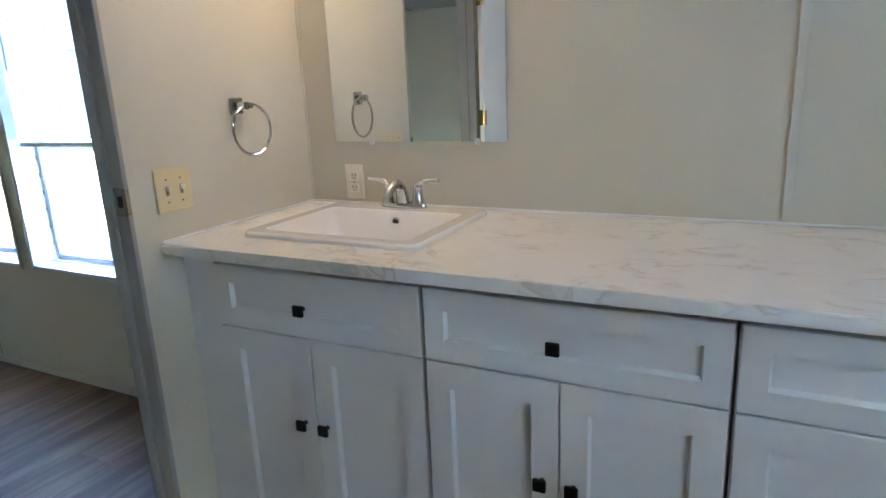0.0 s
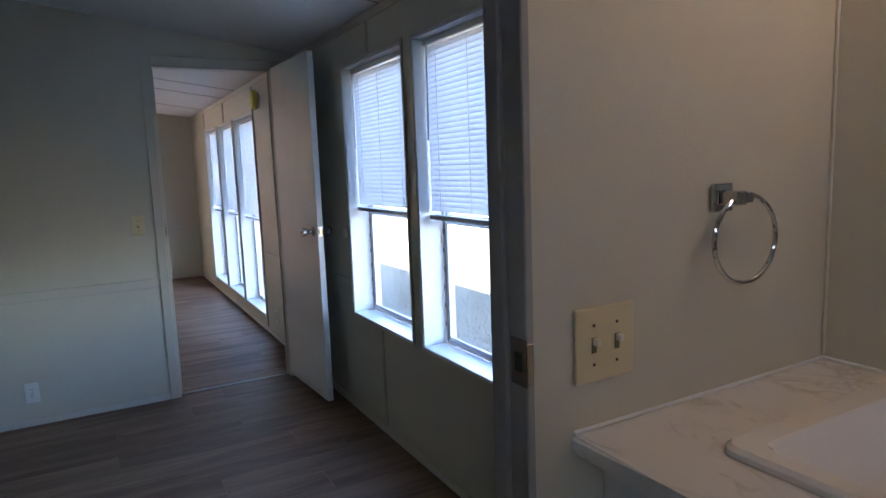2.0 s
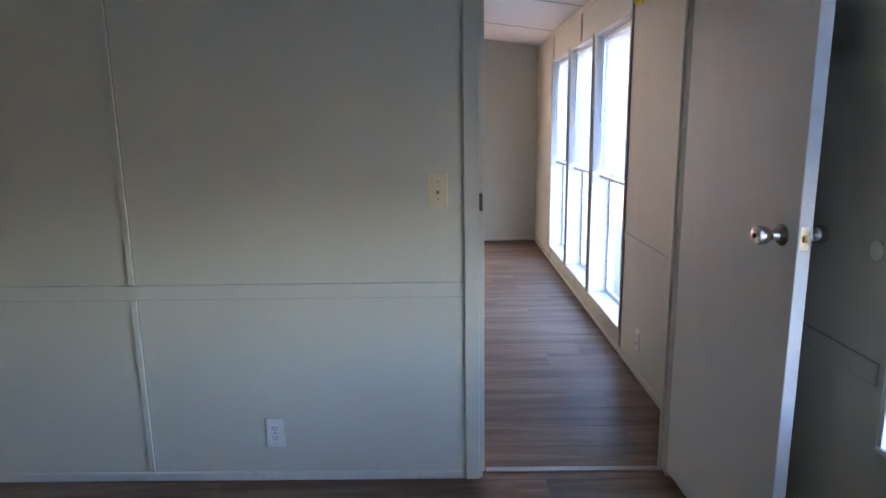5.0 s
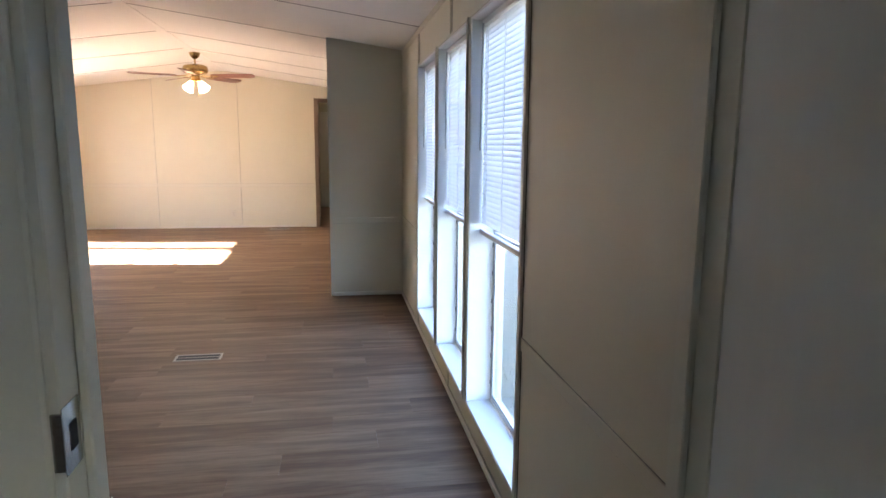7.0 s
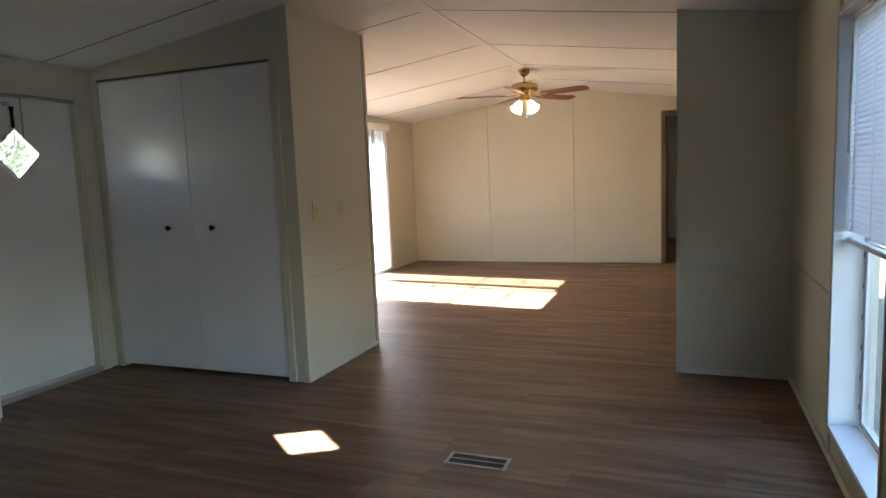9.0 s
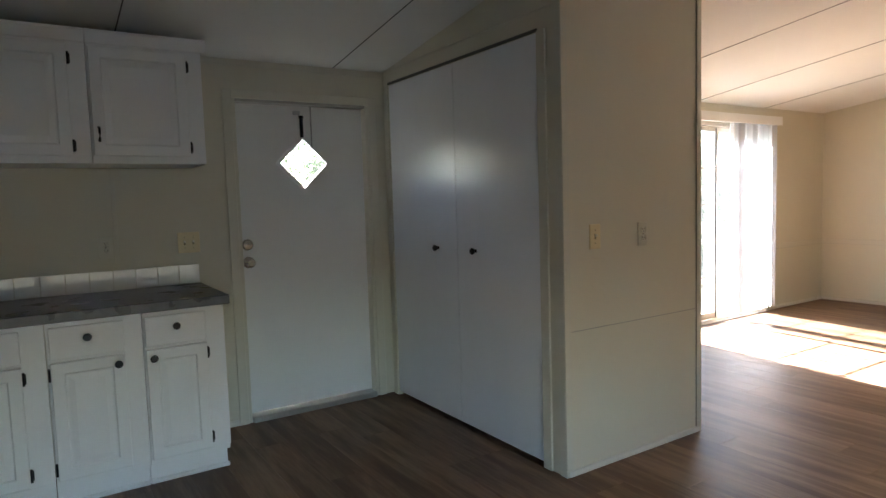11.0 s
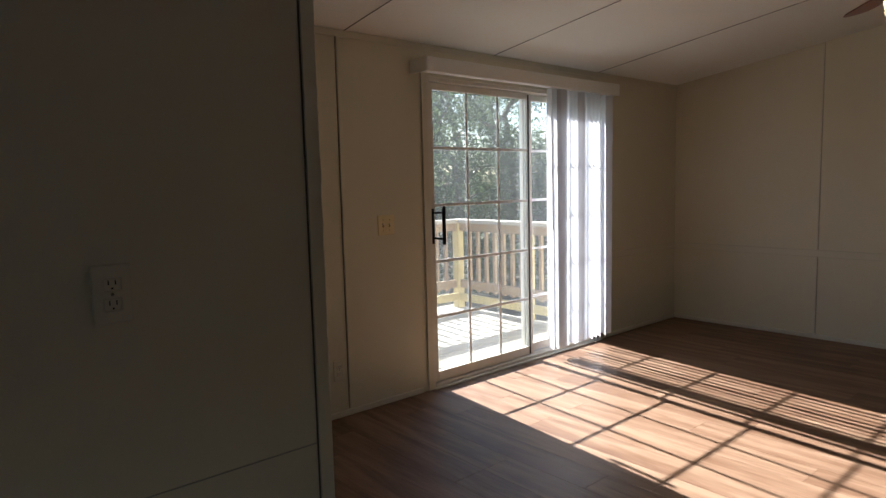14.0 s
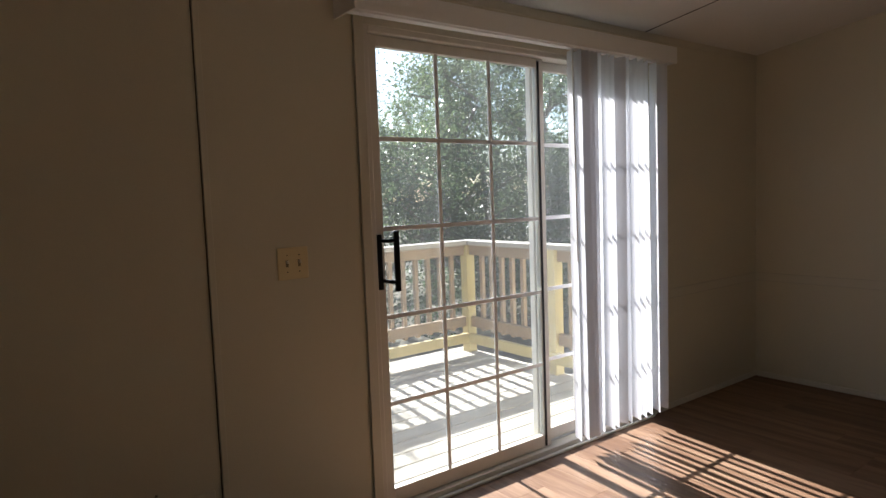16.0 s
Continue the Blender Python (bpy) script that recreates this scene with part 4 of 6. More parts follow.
# closet doors
for a, b, k in ((-2.582, -1.847, -2.044), (-1.843, -1.153, -1.67)):
    d = thing("closet_door", (-9.03, (a + b) / 2, 0.02), "glossy white flush closet door with a black knob", "door", "closet doors")
    part("door_leaf", box(B(), -9.048, -9.018, a, b, 0.025, 2.033, 0.0015), M_CLOSET, d)
    part("knob", lathe(B(), [(0.010, 0), (0.009, 0.012), (0.016, 0.018), (0.0185, 0.026), (0.015, 0.032), (0.006, 0.034)], Matrix.Translation((-9.018, k, 1.012)) @ Euler((0, radians(90), 0)).to_matrix().to_4x4()), M_BLACK, d, "round black knob", True)

# patio door
PX0, PX1, PZ1 = -13.50, -11.70, 1.95
d = fixed(thing("door_patio", (-12.6, YB - 0.06, 0), "sliding glass patio door with white grilles in an almond frame", "door"))
f = B()
for a, b, c, e in ((PX1 - 0.035, PX1, 0.0, PZ1), (PX0, PX0 + 0.035, 0.0, PZ1), (PX0 + 0.0355, PX1 - 0.0355, PZ1 - 0.035, PZ1), (PX0 + 0.0355, PX1 - 0.0355, 0.0, 0.03)):
    box(f, a, b, YB - 0.115, YB + 0.004, c, e, 0.003)
part("door_frame", f, M_DFRAME, d)
for x, s in ((PX1, 1), (PX0, -1)):
    part("casing", box(B(), x - s * 0.012, x + s * 0.03, YB + 0.0045, YB + 0.012, 0.0, PZ1 + 0.03, 0.002), M_TRIM, d)
part("casing", box(B(), PX0 + 0.0125, PX1 - 0.0125, YB + 0.0045, YB + 0.012, PZ1 - 0.012, PZ1 + 0.03, 0.002), M_TRIM, d)
part("track", box(B(), PX0 + 0.036, PX1 - 0.036, YB - 0.062, YB - 0.056, 0.031, 0.042, 0.001), M_MILL, d)


def patio_panel(nm, x0, x1, y, z0, z1, stile):
    s = B()
    for a, b, c, e in ((x0, x0 + stile, z0, z1), (x1 - stile, x1, z0, z1), (x0 + stile, x1 - stile, z0, z0 + 0.062), (x0 + stile, x1 - stile, z1 - 0.042, z1)):
        box(s, a, b, y - 0.016, y + 0.016, c, e, 0.002)
    p = part(nm, s, M_DFRAME, d)
    a, b, c, e = x0 + stile, x1 - stile, z0 + 0.062, z1 - 0.042
    g = part("pane", box(B(), a + 0.0005, b - 0.0005, y - 0.004, y + 0.004, c + 0.0005, e - 0.0005), M_PATIO, p)
    g.visible_shadow = False
    for k in (1, 2):
        x = a + (b - a) * k / 3
        part("grille_bar", box(B(), x - 0.009, x + 0.009, y + 0.0045, y + 0.011, c, e, 0.002), M_WHITE, p)
    for k in (1, 2, 3, 4):
        z = c + (e - c) * k / 5
        part("grille_bar", box(B(), a, b, y + 0.0115, y + 0.016, z - 0.009, z + 0.009, 0.0015), M_WHITE, p)
    return p


sl = patio_panel("sliding_panel", -12.70, -11.738, YB - 0.038, 0.033, 1.912, 0.045)
patio_panel("fixed_panel", -13.462, -12.655, YB - 0.082, 0.033, 1.912, 0.045)
part("glazing_edge", box(B(), -12.668, -12.657, YB - 0.0215, YB - 0.016, 0.04, 1.90, 0.001), M_BLACK, sl, "dark weatherstrip")
bm = box(B(), -11.768, -11.748, YB - 0.0215, YB - 0.012, 0.92, 1.14, 0.002)
part("handle_plate", bm, M_BLACK, sl)
bm = tube(B(), [(-11.768, YB - 0.014, 1.115), (-11.775, YB + 0.028, 1.115), (-11.800, YB + 0.040, 1.118)], 0.008)
tube(bm, [(-11.768, YB - 0.014, 0.955), (-11.775, YB + 0.028, 0.955), (-11.800, YB + 0.040, 0.952)], 0.008)
box(bm, -11.812, -11.790, YB + 0.032, YB + 0.048, 0.915, 1.155, 0.004, 2)
part("pull_handle", bm, M_BLACK, sl, "black pull handle")
strip("door_sill", -13.49, -11.71, YB + 0.0125, YB + 0.03, 0.0, 0.012, M_DFRAME, 0.003, "almond sill strip", "threshold")

# valance and vertical blind
v = thing("valance", (-12.56, YB + 0.08, 1.94), "white boxed valance over the patio door", "valance")
bm = box(B(), -13.525, -11.595, YB + 0.150, YB + 0.160, 1.937, 2.022, 0.003)
part("front_board", bm, M_WHITE, v)
for x, s in ((-13.525, 1), (-11.595, -1)):
    part("return_board", box(B(), x, x + s * 0.008, YB, YB + 0.1498, 1.939, 2.02, 0.002), M_WHITE, v)
vb = thing("vertical_blind", (-13.05, YB + 0.10, 1.935), "white vertical blind stacked at one side of the patio door", "window blind")
part("head_track", box(B(), -13.51, -11.61, YB + 0.07, YB + 0.11, 1.945, 1.975, 0.002), M_WHITE, vb)
rng = random.Random(5)
vane_x = [-12.765, -12.805, -12.835, -12.865, -12.895, -12.955, -13.005, -13.055, -13.11, -13.165, -13.22, -13.275, -13.33, -13.40, -13.46]
for i, x in enumerate(vane_x):
    ang = radians((62, 70, 112, 117, 114, 66, 74, 68, 107, 66, 72, 68, 64, 60, 112)[i])
    me = bpy.data.meshes.new("vane")
    n, vs, fs = 6, [], []
    for z in (-1.865, 0.0):
        for k in range(n):
            u = (k / (n - 1) - 0.5) * 0.089
            w = 0.006 * (1 - (2 * k / (n - 1) - 1) ** 2)
            vs.append((u * math.cos(ang) - w * math.sin(ang), u * math.sin(ang) + w * math.cos(ang), z))
    for k in range(n - 1):
        fs.append((k, k + 1, n + k + 1, n + k))
    me.from_pydata(vs, [], fs)
    me.materials.append(M_VANE)
    for p in me.polygons:
        p.use_smooth = True
    ob = new("vane", me)
    ob.parent = vb
    ob.location = Vector((x, YB + 0.09 + rng.uniform(-0.004, 0.004), 1.94)) - BASE_OF[vb]
    ob.rotation_euler = (rng.uniform(-0.004, 0.004), rng.uniform(-0.004, 0.004), 0)
part("wand", cyl(B(), (-12.748, YB + 0.13, 0.95), (-12.742, YB + 0.125, 1.93), 0.004, n=8), M_WHITE, vb)


# ---- bathroom vanity ----
def shaker(bm, x0, x1, z0, z1, y, t, w, rec=0.013):
    """A framed front whose face looks towards -y: stiles, rails and a sunk panel with a small slope."""
    o = [(x0, z0), (x1, z0), (x1, z1), (x0, z1)]
    i1 = [(x0 + w, z0 + w), (x1 - w, z0 + w), (x1 - w, z1 - w), (x0 + w, z1 - w)]
    s = 0.005
    i2 = [(x0 + w + s, z0 + w + s), (x1 - w - s, z0 + w + s), (x1 - w - s, z1 - w - s), (x0 + w + s, z1 - w - s)]
    b = 0.002
    rim = [(x0 + b, z0 + b), (x1 - b, z0 + b), (x1 - b, z1 - b), (x0 + b, z1 - b)]
    rings = [[bm.verts.new((x, yy, z)) for x, z in ring] for ring, yy in ((o, y + t), (o, y + b), (rim, y), (i1, y), (i2, y + rec))]
    for p, q in zip(rings, rings[1:]):
        for k in range(4):
            bm.faces.new((p[k], p[(k + 1) % 4], q[(k + 1) % 4], q[k]))
    bm.faces.new(rings[-1])
    bm.faces.new(rings[0][::-1])
    return bm


def square_knob(x, y, z, parent):
    bm = cyl(B(), (x, y, z), (x, y - 0.016, z), 0.006, 0.005, 10)
    box(bm, x - 0.0145, x + 0.0145, y - 0.026, y - 0.0155, z - 0.0145, z + 0.0145, 0.0035, 2)
    return part("knob", bm, M_BLACK, parent, "square black knob")


VF = 1.242
VT = 0.938
unit_x = [(-1.315, -0.688), (-0.684, -0.06), (-0.056, 0.568)]
for i, (a, b) in enumerate(unit_x):
    c = thing("vanity_cabinet", ((a + b) / 2, 1.55, 0), "pale grey shaker vanity cabinet under the marble top", "cabinet", "vanity cabinets")
    bm = box(B(), a, b, VF + 0.021, YF - 0.002, 0.09, 0.90 if i else 0.775)
    if i:
        box(bm, a, b, VF + 0.10, YF - 0.002, 0.9002, VT)
    if i == 0:      # open at the top, round the basin
        for p, q, y0, y1 in ((a, b, VF + 0.021, VF + 0.04), (a, a + 0.012, VF + 0.10, YF - 0.002), (b - 0.012, b, VF + 0.10, YF - 0.002)):
            box(bm, p, q, y0, y1, 0.7755, VT if y0 > VF + 0.05 else 0.90)
    part("body", bm, M_CAB, c)
    # Toe recess shade is put into the colour: near-black, not cabinet grey.
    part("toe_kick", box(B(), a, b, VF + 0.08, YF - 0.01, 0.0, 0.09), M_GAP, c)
    dr = part("drawer_front", shaker(B(), a + (0.003 if i else 0.017), b - 0.003, 0.757, 0.924, VF, 0.02, 0.048), M_CAB, c)
    square_knob((a + b) / 2 - 0.012, VF, 0.834, dr)
    mid = (a + b) / 2 - 0.004
    for p, q, k in ((a + (0.003 if i else 0.017), mid - 0.0015, mid - 0.036), (mid + 0.0015, b - 0.003, mid + 0.032)):
        dd = part("door", shaker(B(), p, q, 0.10, 0.752, VF, 0.02, 0.058), M_CAB, c)
        square_knob(k, VF, 0.521, dd)
f = thing("vanity_filler", (-1.37, VF, 0), "pale grey filler panel between cabinet and wall", "cabinet")
part("panel", box(B(), X_BATH + 0.001, -1.317, VF + 0.022, VF + 0.04, 0.0, VT, 0.001), M_CAB, f)
f = thing("vanity_end_panel", (0.585, 1.55, 0), "pale grey end panel of the vanity", "cabinet")
part("panel", box(B(), 0.570, 0.588, VF + 0.021, YF - 0.002, 0.0, VT, 0.001), M_CAB, f)

# countertop with a cut-out for the basin
SX0, SX1, SY0, SY1 = -1.280, -0.742, 1.332, 1.785
ct = thing("countertop", (-0.4, 1.52, VT), "white marble-look laminate countertop with grey veins", "countertop")
bm = B()
us, ws = [X_BATH + 0.001, SX0 + 0.025, SX1 - 0.025, 0.62], [1.200, SY0 + 0.025, SY1 - 0.025, YF - 0.001]
vs = {(i, j, k): bm.verts.new((us[i], ws[j], (0.9455, 0.975)[k])) for i in range(4) for j in range(4) for k in (0, 1)}
for i in range(3):
    for j in range(3):
        if (i, j) == (1, 1):
            continue
        for k in (0, 1):
            bm.faces.new((vs[i, j, k], vs[i + 1, j, k], vs[i + 1, j + 1, k], vs[i, j + 1, k]))
for i in range(3):
    for j in (0, 3):
        bm.faces.new((vs[i, j, 0], vs[i + 1, j, 0], vs[i + 1, j, 1], vs[i, j, 1]))
        bm.faces.new((vs[j, i, 0], vs[j, i + 1, 0], vs[j, i + 1, 1], vs[j, i, 1]))
for a, b in (((1, 1), (2, 1)), ((2, 1), (2, 2)), ((2, 2), (1, 2)), ((1, 2), (1, 1))):
    bm.faces.new((vs[(*a, 0)], vs[(*b, 0)], vs[(*b, 1)], vs[(*a, 1)]))
bmesh.ops.bevel(bm, geom=[e for e in bm.edges if all(abs(v.co.y - 1.2) < 1e-5 for v in e.verts) and abs(e.verts[0].co.z - e.verts[1].co.z) < 1e-5], offset=0.006, segments=3, affect='EDGES')
part("top", bm, M_MARBLE, ct)
bm = box(B(), X_BATH + 0.001, 0.62, YF - 0.007, YF - 0.001, 0.9752, 0.982, 0.002)
part("caulk_line", bm, M_WHITE, ct, "white caulk line along the wall")
part("caulk_line", box(B(), X_BATH + 0.001, X_BATH + 0.007, 1.203, YF - 0.0075, 0.9752, 0.982, 0.002), M_WHITE, ct)

# drop-in basin: rounded rim, straight bowl
def rounded(x0, x1, y0, y1, r, n=5):
    pts = []
    for cx, cy, a in ((x1 - r, y1 - r, 0), (x0 + r, y1 - r, 90), (x0 + r, y0 + r, 180), (x1 - r, y0 + r, 270)):
        for k in range(n + 1):
            t = radians(a + 90 * k / n)
            pts.append((cx + r * math.cos(t), cy + r * math.sin(t)))
    return pts


sk = thing("basin", (-1.01, 1.57, 0.975), "white porcelain drop-in rectangular basin", "sink")
bm = B()
BX0, BX1, BY0, BY1 = -1.232, -0.790, 1.375, 1.69
levels = [(rounded(SX0, SX1, SY0, SY1, 0.03), 0.9755), (rounded(SX0, SX1, SY0, SY1, 0.03), 0.984), (rounded(SX0 + 0.006, SX1 - 0.006, SY0 + 0.006, SY1 - 0.006, 0.027), 0.990),
          (rounded(BX0 - 0.006, BX1 + 0.006, BY0 - 0.006, BY1 + 0.006, 0.02), 0.990), (rounded(BX0, BX1, BY0, BY1, 0.018), 0.984),
          (rounded(BX0 + 0.035, BX1 - 0.035, BY0 + 0.022, BY1 - 0.024, 0.04), 0.865), (rounded(BX0 + 0.06, BX1 - 0.06, BY0 + 0.045, BY1 - 0.045, 0.05), 0.838), (rounded(BX0 + 0.11, BX1 - 0.11, BY0 + 0.09, BY1 - 0.09, 0.05), 0.828)]
rings = [[bm.verts.new((x, y, z)) for x, y in ring] for ring, z in levels]
for p, q in zip(rings, rings[1:]):
    for k in range(len(p)):
        bm.faces.new((p[k], p[(k + 1) % len(p)], q[(k + 1) % len(p)], q[k]))
bm.faces.new(rings[-1])
part("bowl", bm, M_PORC, sk, "", True)
ofm = Matrix.Translation((-1.005, 1.6875, 0.958)) @ Euler((radians(98), 0, 0)).to_matrix().to_4x4()
part("overflow_ring", lathe(B(), [(0.0135, 0), (0.0135, 0.003), (0.011, 0.004)], ofm), M_CHROME, sk, "", True)
part("overflow_hole", lathe(B(), [(0.0095, 0.0035), (0.0095, 0.0046)], ofm), M_SLOT, sk)
part("drain", lathe(B(), [(0.026, 0.8282), (0.026, 0.831), (0.018, 0.832)], Matrix.Translation((-1.01, 1.55, 0))), M_CHROME, sk, "", True)

# two-handle centre-set faucet
fc = thing("faucet", (-1.013, 1.750, 0.99), "polished chrome two-handle faucet on the basin rim", "faucet")
FX, FY = -1.013, 1.750
bm = B()
base_ring = [(FX + 0.085 * math.cos(t) * (1 if abs(math.cos(t)) > 0.6 else 0.98), FY + 0.027 * math.sin(t)) for t in [k * math.tau / 32 for k in range(32)]]
lv = [[bm.verts.new((FX + (x - FX) * s, FY + (y - FY) * s, z)) for x, y in base_ring] for s, z in ((1, 0.9902), (1, 0.998), (0.94, 1.006))]
for p, q in zip(lv, lv[1:]):
    for k in range(32):
        bm.faces.new((p[k], p[(k + 1) % 32], q[(k + 1) % 32], q[k]))
bm.faces.new(lv[0][::-1])
bm.faces.new(lv[-1])
part("base", bm, M_CHROME, fc, "", True)
part("spout", tube(B(), [(FX, FY, 1.003), (FX, FY - 0.004, 1.03), (FX, FY - 0.014, 1.055), (FX, FY - 0.034, 1.071), (FX, FY - 0.058, 1.070), (FX, FY - 0.082, 1.056), (FX, FY - 0.102, 1.036), (FX, FY - 0.108, 1.026)],
                   [0.024, 0.021, 0.018, 0.016, 0.0145, 0.0135, 0.013, 0.0125], 16), M_CHROME, fc, "", True)
for s in (-1, 1):
    x = FX + s * 0.056
    part("handle_body", lathe(B(), [(0.022, 1.004), (0.0215, 1.012), (0.017, 1.03), (0.0145, 1.05), (0.015, 1.058), (0.010, 1.066)], Matrix.Translation((x, FY, 0))), M_CHROME, fc, "", True)
    bm = tube(B(), [(x, FY, 1.058), (x + s * 0.012, FY + 0.002, 1.072), (x + s * 0.035, FY + 0.004, 1.078), (x + s * 0.062, FY + 0.004, 1.077), (x + s * 0.075, FY + 0.004, 1.080)], [0.010, 0.009, 0.0075, 0.0075, 0.006], 12)
    part("lever", bm, M_CHROME, fc, "", True)
part("pop_up_rod", cyl(B(), (FX - 0.01, FY + 0.018, 1.0), (FX - 0.01, FY + 0.018, 1.045), 0.003, n=8), M_CHROME, fc)
fc.scale = (0.93, 0.93, 0.93)

# mirror, towel ring, plates
mr = thing("wall_mirror", (-1.0, YF, 1.18), "frameless rectangular wall mirror with plastic clips", "mirror")
part("glass", box(B(), -1.312, -0.705, YF - 0.006, YF - 0.001, 1.178, 2.0, 0.001), M_MIRROR, mr)
for x in (-1.17, -0.80):
    part("clip", box(B(), x - 0.009, x + 0.009, YF - 0.009, YF - 0.0005, 1.170, 1.1885, 0.002), M_ALU, mr)

tr = thing("towel_ring", (X_BATH, 1.53, 1.31), "chrome towel ring on a square mount", "towel ring")
bm = box(B(), X_BATH + 0.0005, X_BATH + 0.010, 1.500, 1.548, 1.288, 1.336, 0.003, 2)
part("mount", bm, M_CHROME, tr)
bm = box(B(), X_BATH + 0.0102, X_BATH + 0.045, 1.512, 1.536, 1.300, 1.324, 0.003, 2)
box(bm, X_BATH + 0.028, X_BATH + 0.045, 1.5365, 1.553, 1.303, 1.321, 0.003, 2)
part("post", bm, M_CHROME, tr)
ring = [(X_BATH + 0.036 + 0.004 * math.sin(t), 1.546 + 0.073 * math.sin(t), 1.243 + 0.073 * math.cos(t)) for t in [k * math.tau / 40 for k in range(40)]]
part("ring", tube(B(), ring, 0.0042, 10, True), M_CHROME, tr, "", True)


# ---- switch and outlet plates ----
def plate(kind, at, normal, n=1, material=None, label="", up=True):
    """Wall plate flat on a wall. normal: 'x', '-x', 'y', '-y'. kind: 'switch' or 'outlet'."""
    material = material or M_IVORY
    rz = {'-y': 0, 'x': 90, 'y': 180, '-x': -90}[normal]
    m = Matrix.Translation(at) @ Euler((0, 0, radians(rz))).to_matrix().to_4x4()
    w = 0.035 + 0.023 * (n - 1)
    nm = "light_switch" if kind == 'switch' else "wall_outlet"
    root = thing(nm, at, label, "light switch" if kind == 'switch' else "outlet")
    pl = part("plate", turned(box(B(), -w, w, -0.0065, -0.0004, -0.0575, 0.0575, 0.003, 2), m), material, root)
    for k in range(n):
        x = (k - (n - 1) / 2) * 0.046
        if kind == 'switch':
            bm = box(B(), x - 0.0048, x + 0.0048, -0.0075, -0.0066, -0.012, 0.012)
            part("slot", turned(bm, m), M_SLOT_SHADE, root, "switch slot with its shadow in the colour")
            tg = box(B(), x - 0.004, x + 0.004, -0.019, -0.0076, 0.0005, 0.0115, 0.0015) if up else box(B(), x - 0.004, x + 0.004, -0.019, -0.0076, -0.0115, -0.0005, 0.0015)
            part("toggle", turned(tg, m), M_IVORY2, root, "pale toggle")
            for z in (-0.030, 0.030):
                part("screw", turned(cyl(B(), (x, -0.0064, z), (x, -0.0074, z), 0.0024, n=10), m), M_SLOT, root)
        else:
            for z in (-0.0195, 0.0195):
                rc = part("receptacle", turned(box(B(), x - 0.0165, x + 0.0165, -0.0085, -0.0066, z - 0.0135, z + 0.0135, 0.004, 2), m), material, root)
                for dx in (-0.0062, 0.0062):
                    part("slot", turned(box(B(), x + dx - 0.0012, x + dx + 0.0012, -0.0091, -0.0086, z - 0.001, z + 0.008), m), M_SLOT, rc)
                part("slot", turned(cyl(B(), (x, -0.0086, z - 0.0075), (x, -0.0091, z - 0.0075), 0.0022, n=8), m), M_SLOT, rc)
            part("screw", turned(cyl(B(), (x, -0.0066, 0), (x, -0.0078, 0), 0.003, n=10), m), M_STEEL, root)
    return root


plate('switch', (X_BATH, 1.264, 1.108), 'x', 2, label="yellowed ivory double light switch plate")
plate('outlet', (-1.249, YF, 1.047), '-y', 1, M_IVORY2, "cream wall outlet above the countertop")
plate('switch', (X_BED, 0.829, 1.092), 'x', 1, label="yellowed ivory single light switch plate")
plate('outlet', (X_BED, 0.207, 0.192), 'x', 1, M_PLATE, "white wall outlet low on the panelling")
plate('outlet', (-5.83, YF, 0.20), '-y', 1, M_PLATE, "white wall outlet low on the panelling")
plate('switch', (-9.21, -1.0, 1.10), 'y', 1, label="yellowed ivory single light switch plate")
plate('outlet', (-9.54, -1.0, 1.095), 'y', 1, M_TRIM, "cream white wall outlet")
plate('switch', (-7.76, YB, 1.098), 'y', 2, label="yellowed ivory double light switch plate")
plate('outlet', (-7.35, YB, 1.097), 'y', 1, M_TRIM, "cream white wall outlet above the tiles")
plate('switch', (-11.385, YB, 1.062), 'y', 2, label="yellowed ivory double light switch plate")
plate('outlet', (-11.03, YB, 0.27), 'y', 1, M_TRIM, "cream white wall outlet low on the wall")
plate('outlet', (X_END, -0.33, 0.22), 'x', 1, M_TRIM, "cream white wall outlet low on the gable wall")


# ---- kitchen end and dining corner ----
def raised_door(bm, x0, x1, z0, z1, y, t=0.018):
    """A door facing +y with a raised panel inside a routed groove."""
    rings = []
    for ins, yy in ((0, y - t), (0, y - 0.003), (0.003, y), (0.048, y), (0.054, y - 0.006), (0.062, y - 0.006), (0.085, y - 0.001)):
        rings.append([bm.verts.new((x, yy, z)) for x, z in ((x0 + ins, z0 + ins), (x1 - ins, z0 + ins), (x1 - ins, z1 - ins), (x0 + ins, z1 - ins))])
    for p, q in zip(rings, rings[1:]):
        for k in range(4):
            bm.faces.new((p[k], p[(k + 1) % 4], q[(k + 1) % 4], q[k]))
    bm.faces.new(rings[-1])
    bm.faces.new(rings[0][::-1])
    return bm


def round_knob(x, y, z, parent):
    return part("knob", lathe(B(), [(0.008, 0), (0.007, 0.012), (0.0155, 0.017), (0.0175, 0.023), (0.013, 0.028), (0.004, 0.029)], Matrix.Translation((x, y, z)) @ Euler((radians(-90), 0, 0)).to_matrix().to_4x4(), 16), M_BLACK, parent, "round black knob", True)


def hinge(x, y, z, parent):
    bm = cyl(B(), (x, y + 0.006, z - 0.028), (x, y + 0.006, z + 0.028), 0.0055, n=8)
    box(bm, x - 0.010, x, y + 0.0003, y + 0.003, z - 0.022, z + 0.022, 0.001)
    part("hinge", bm, M_BLACK, parent, "black surface hinge")


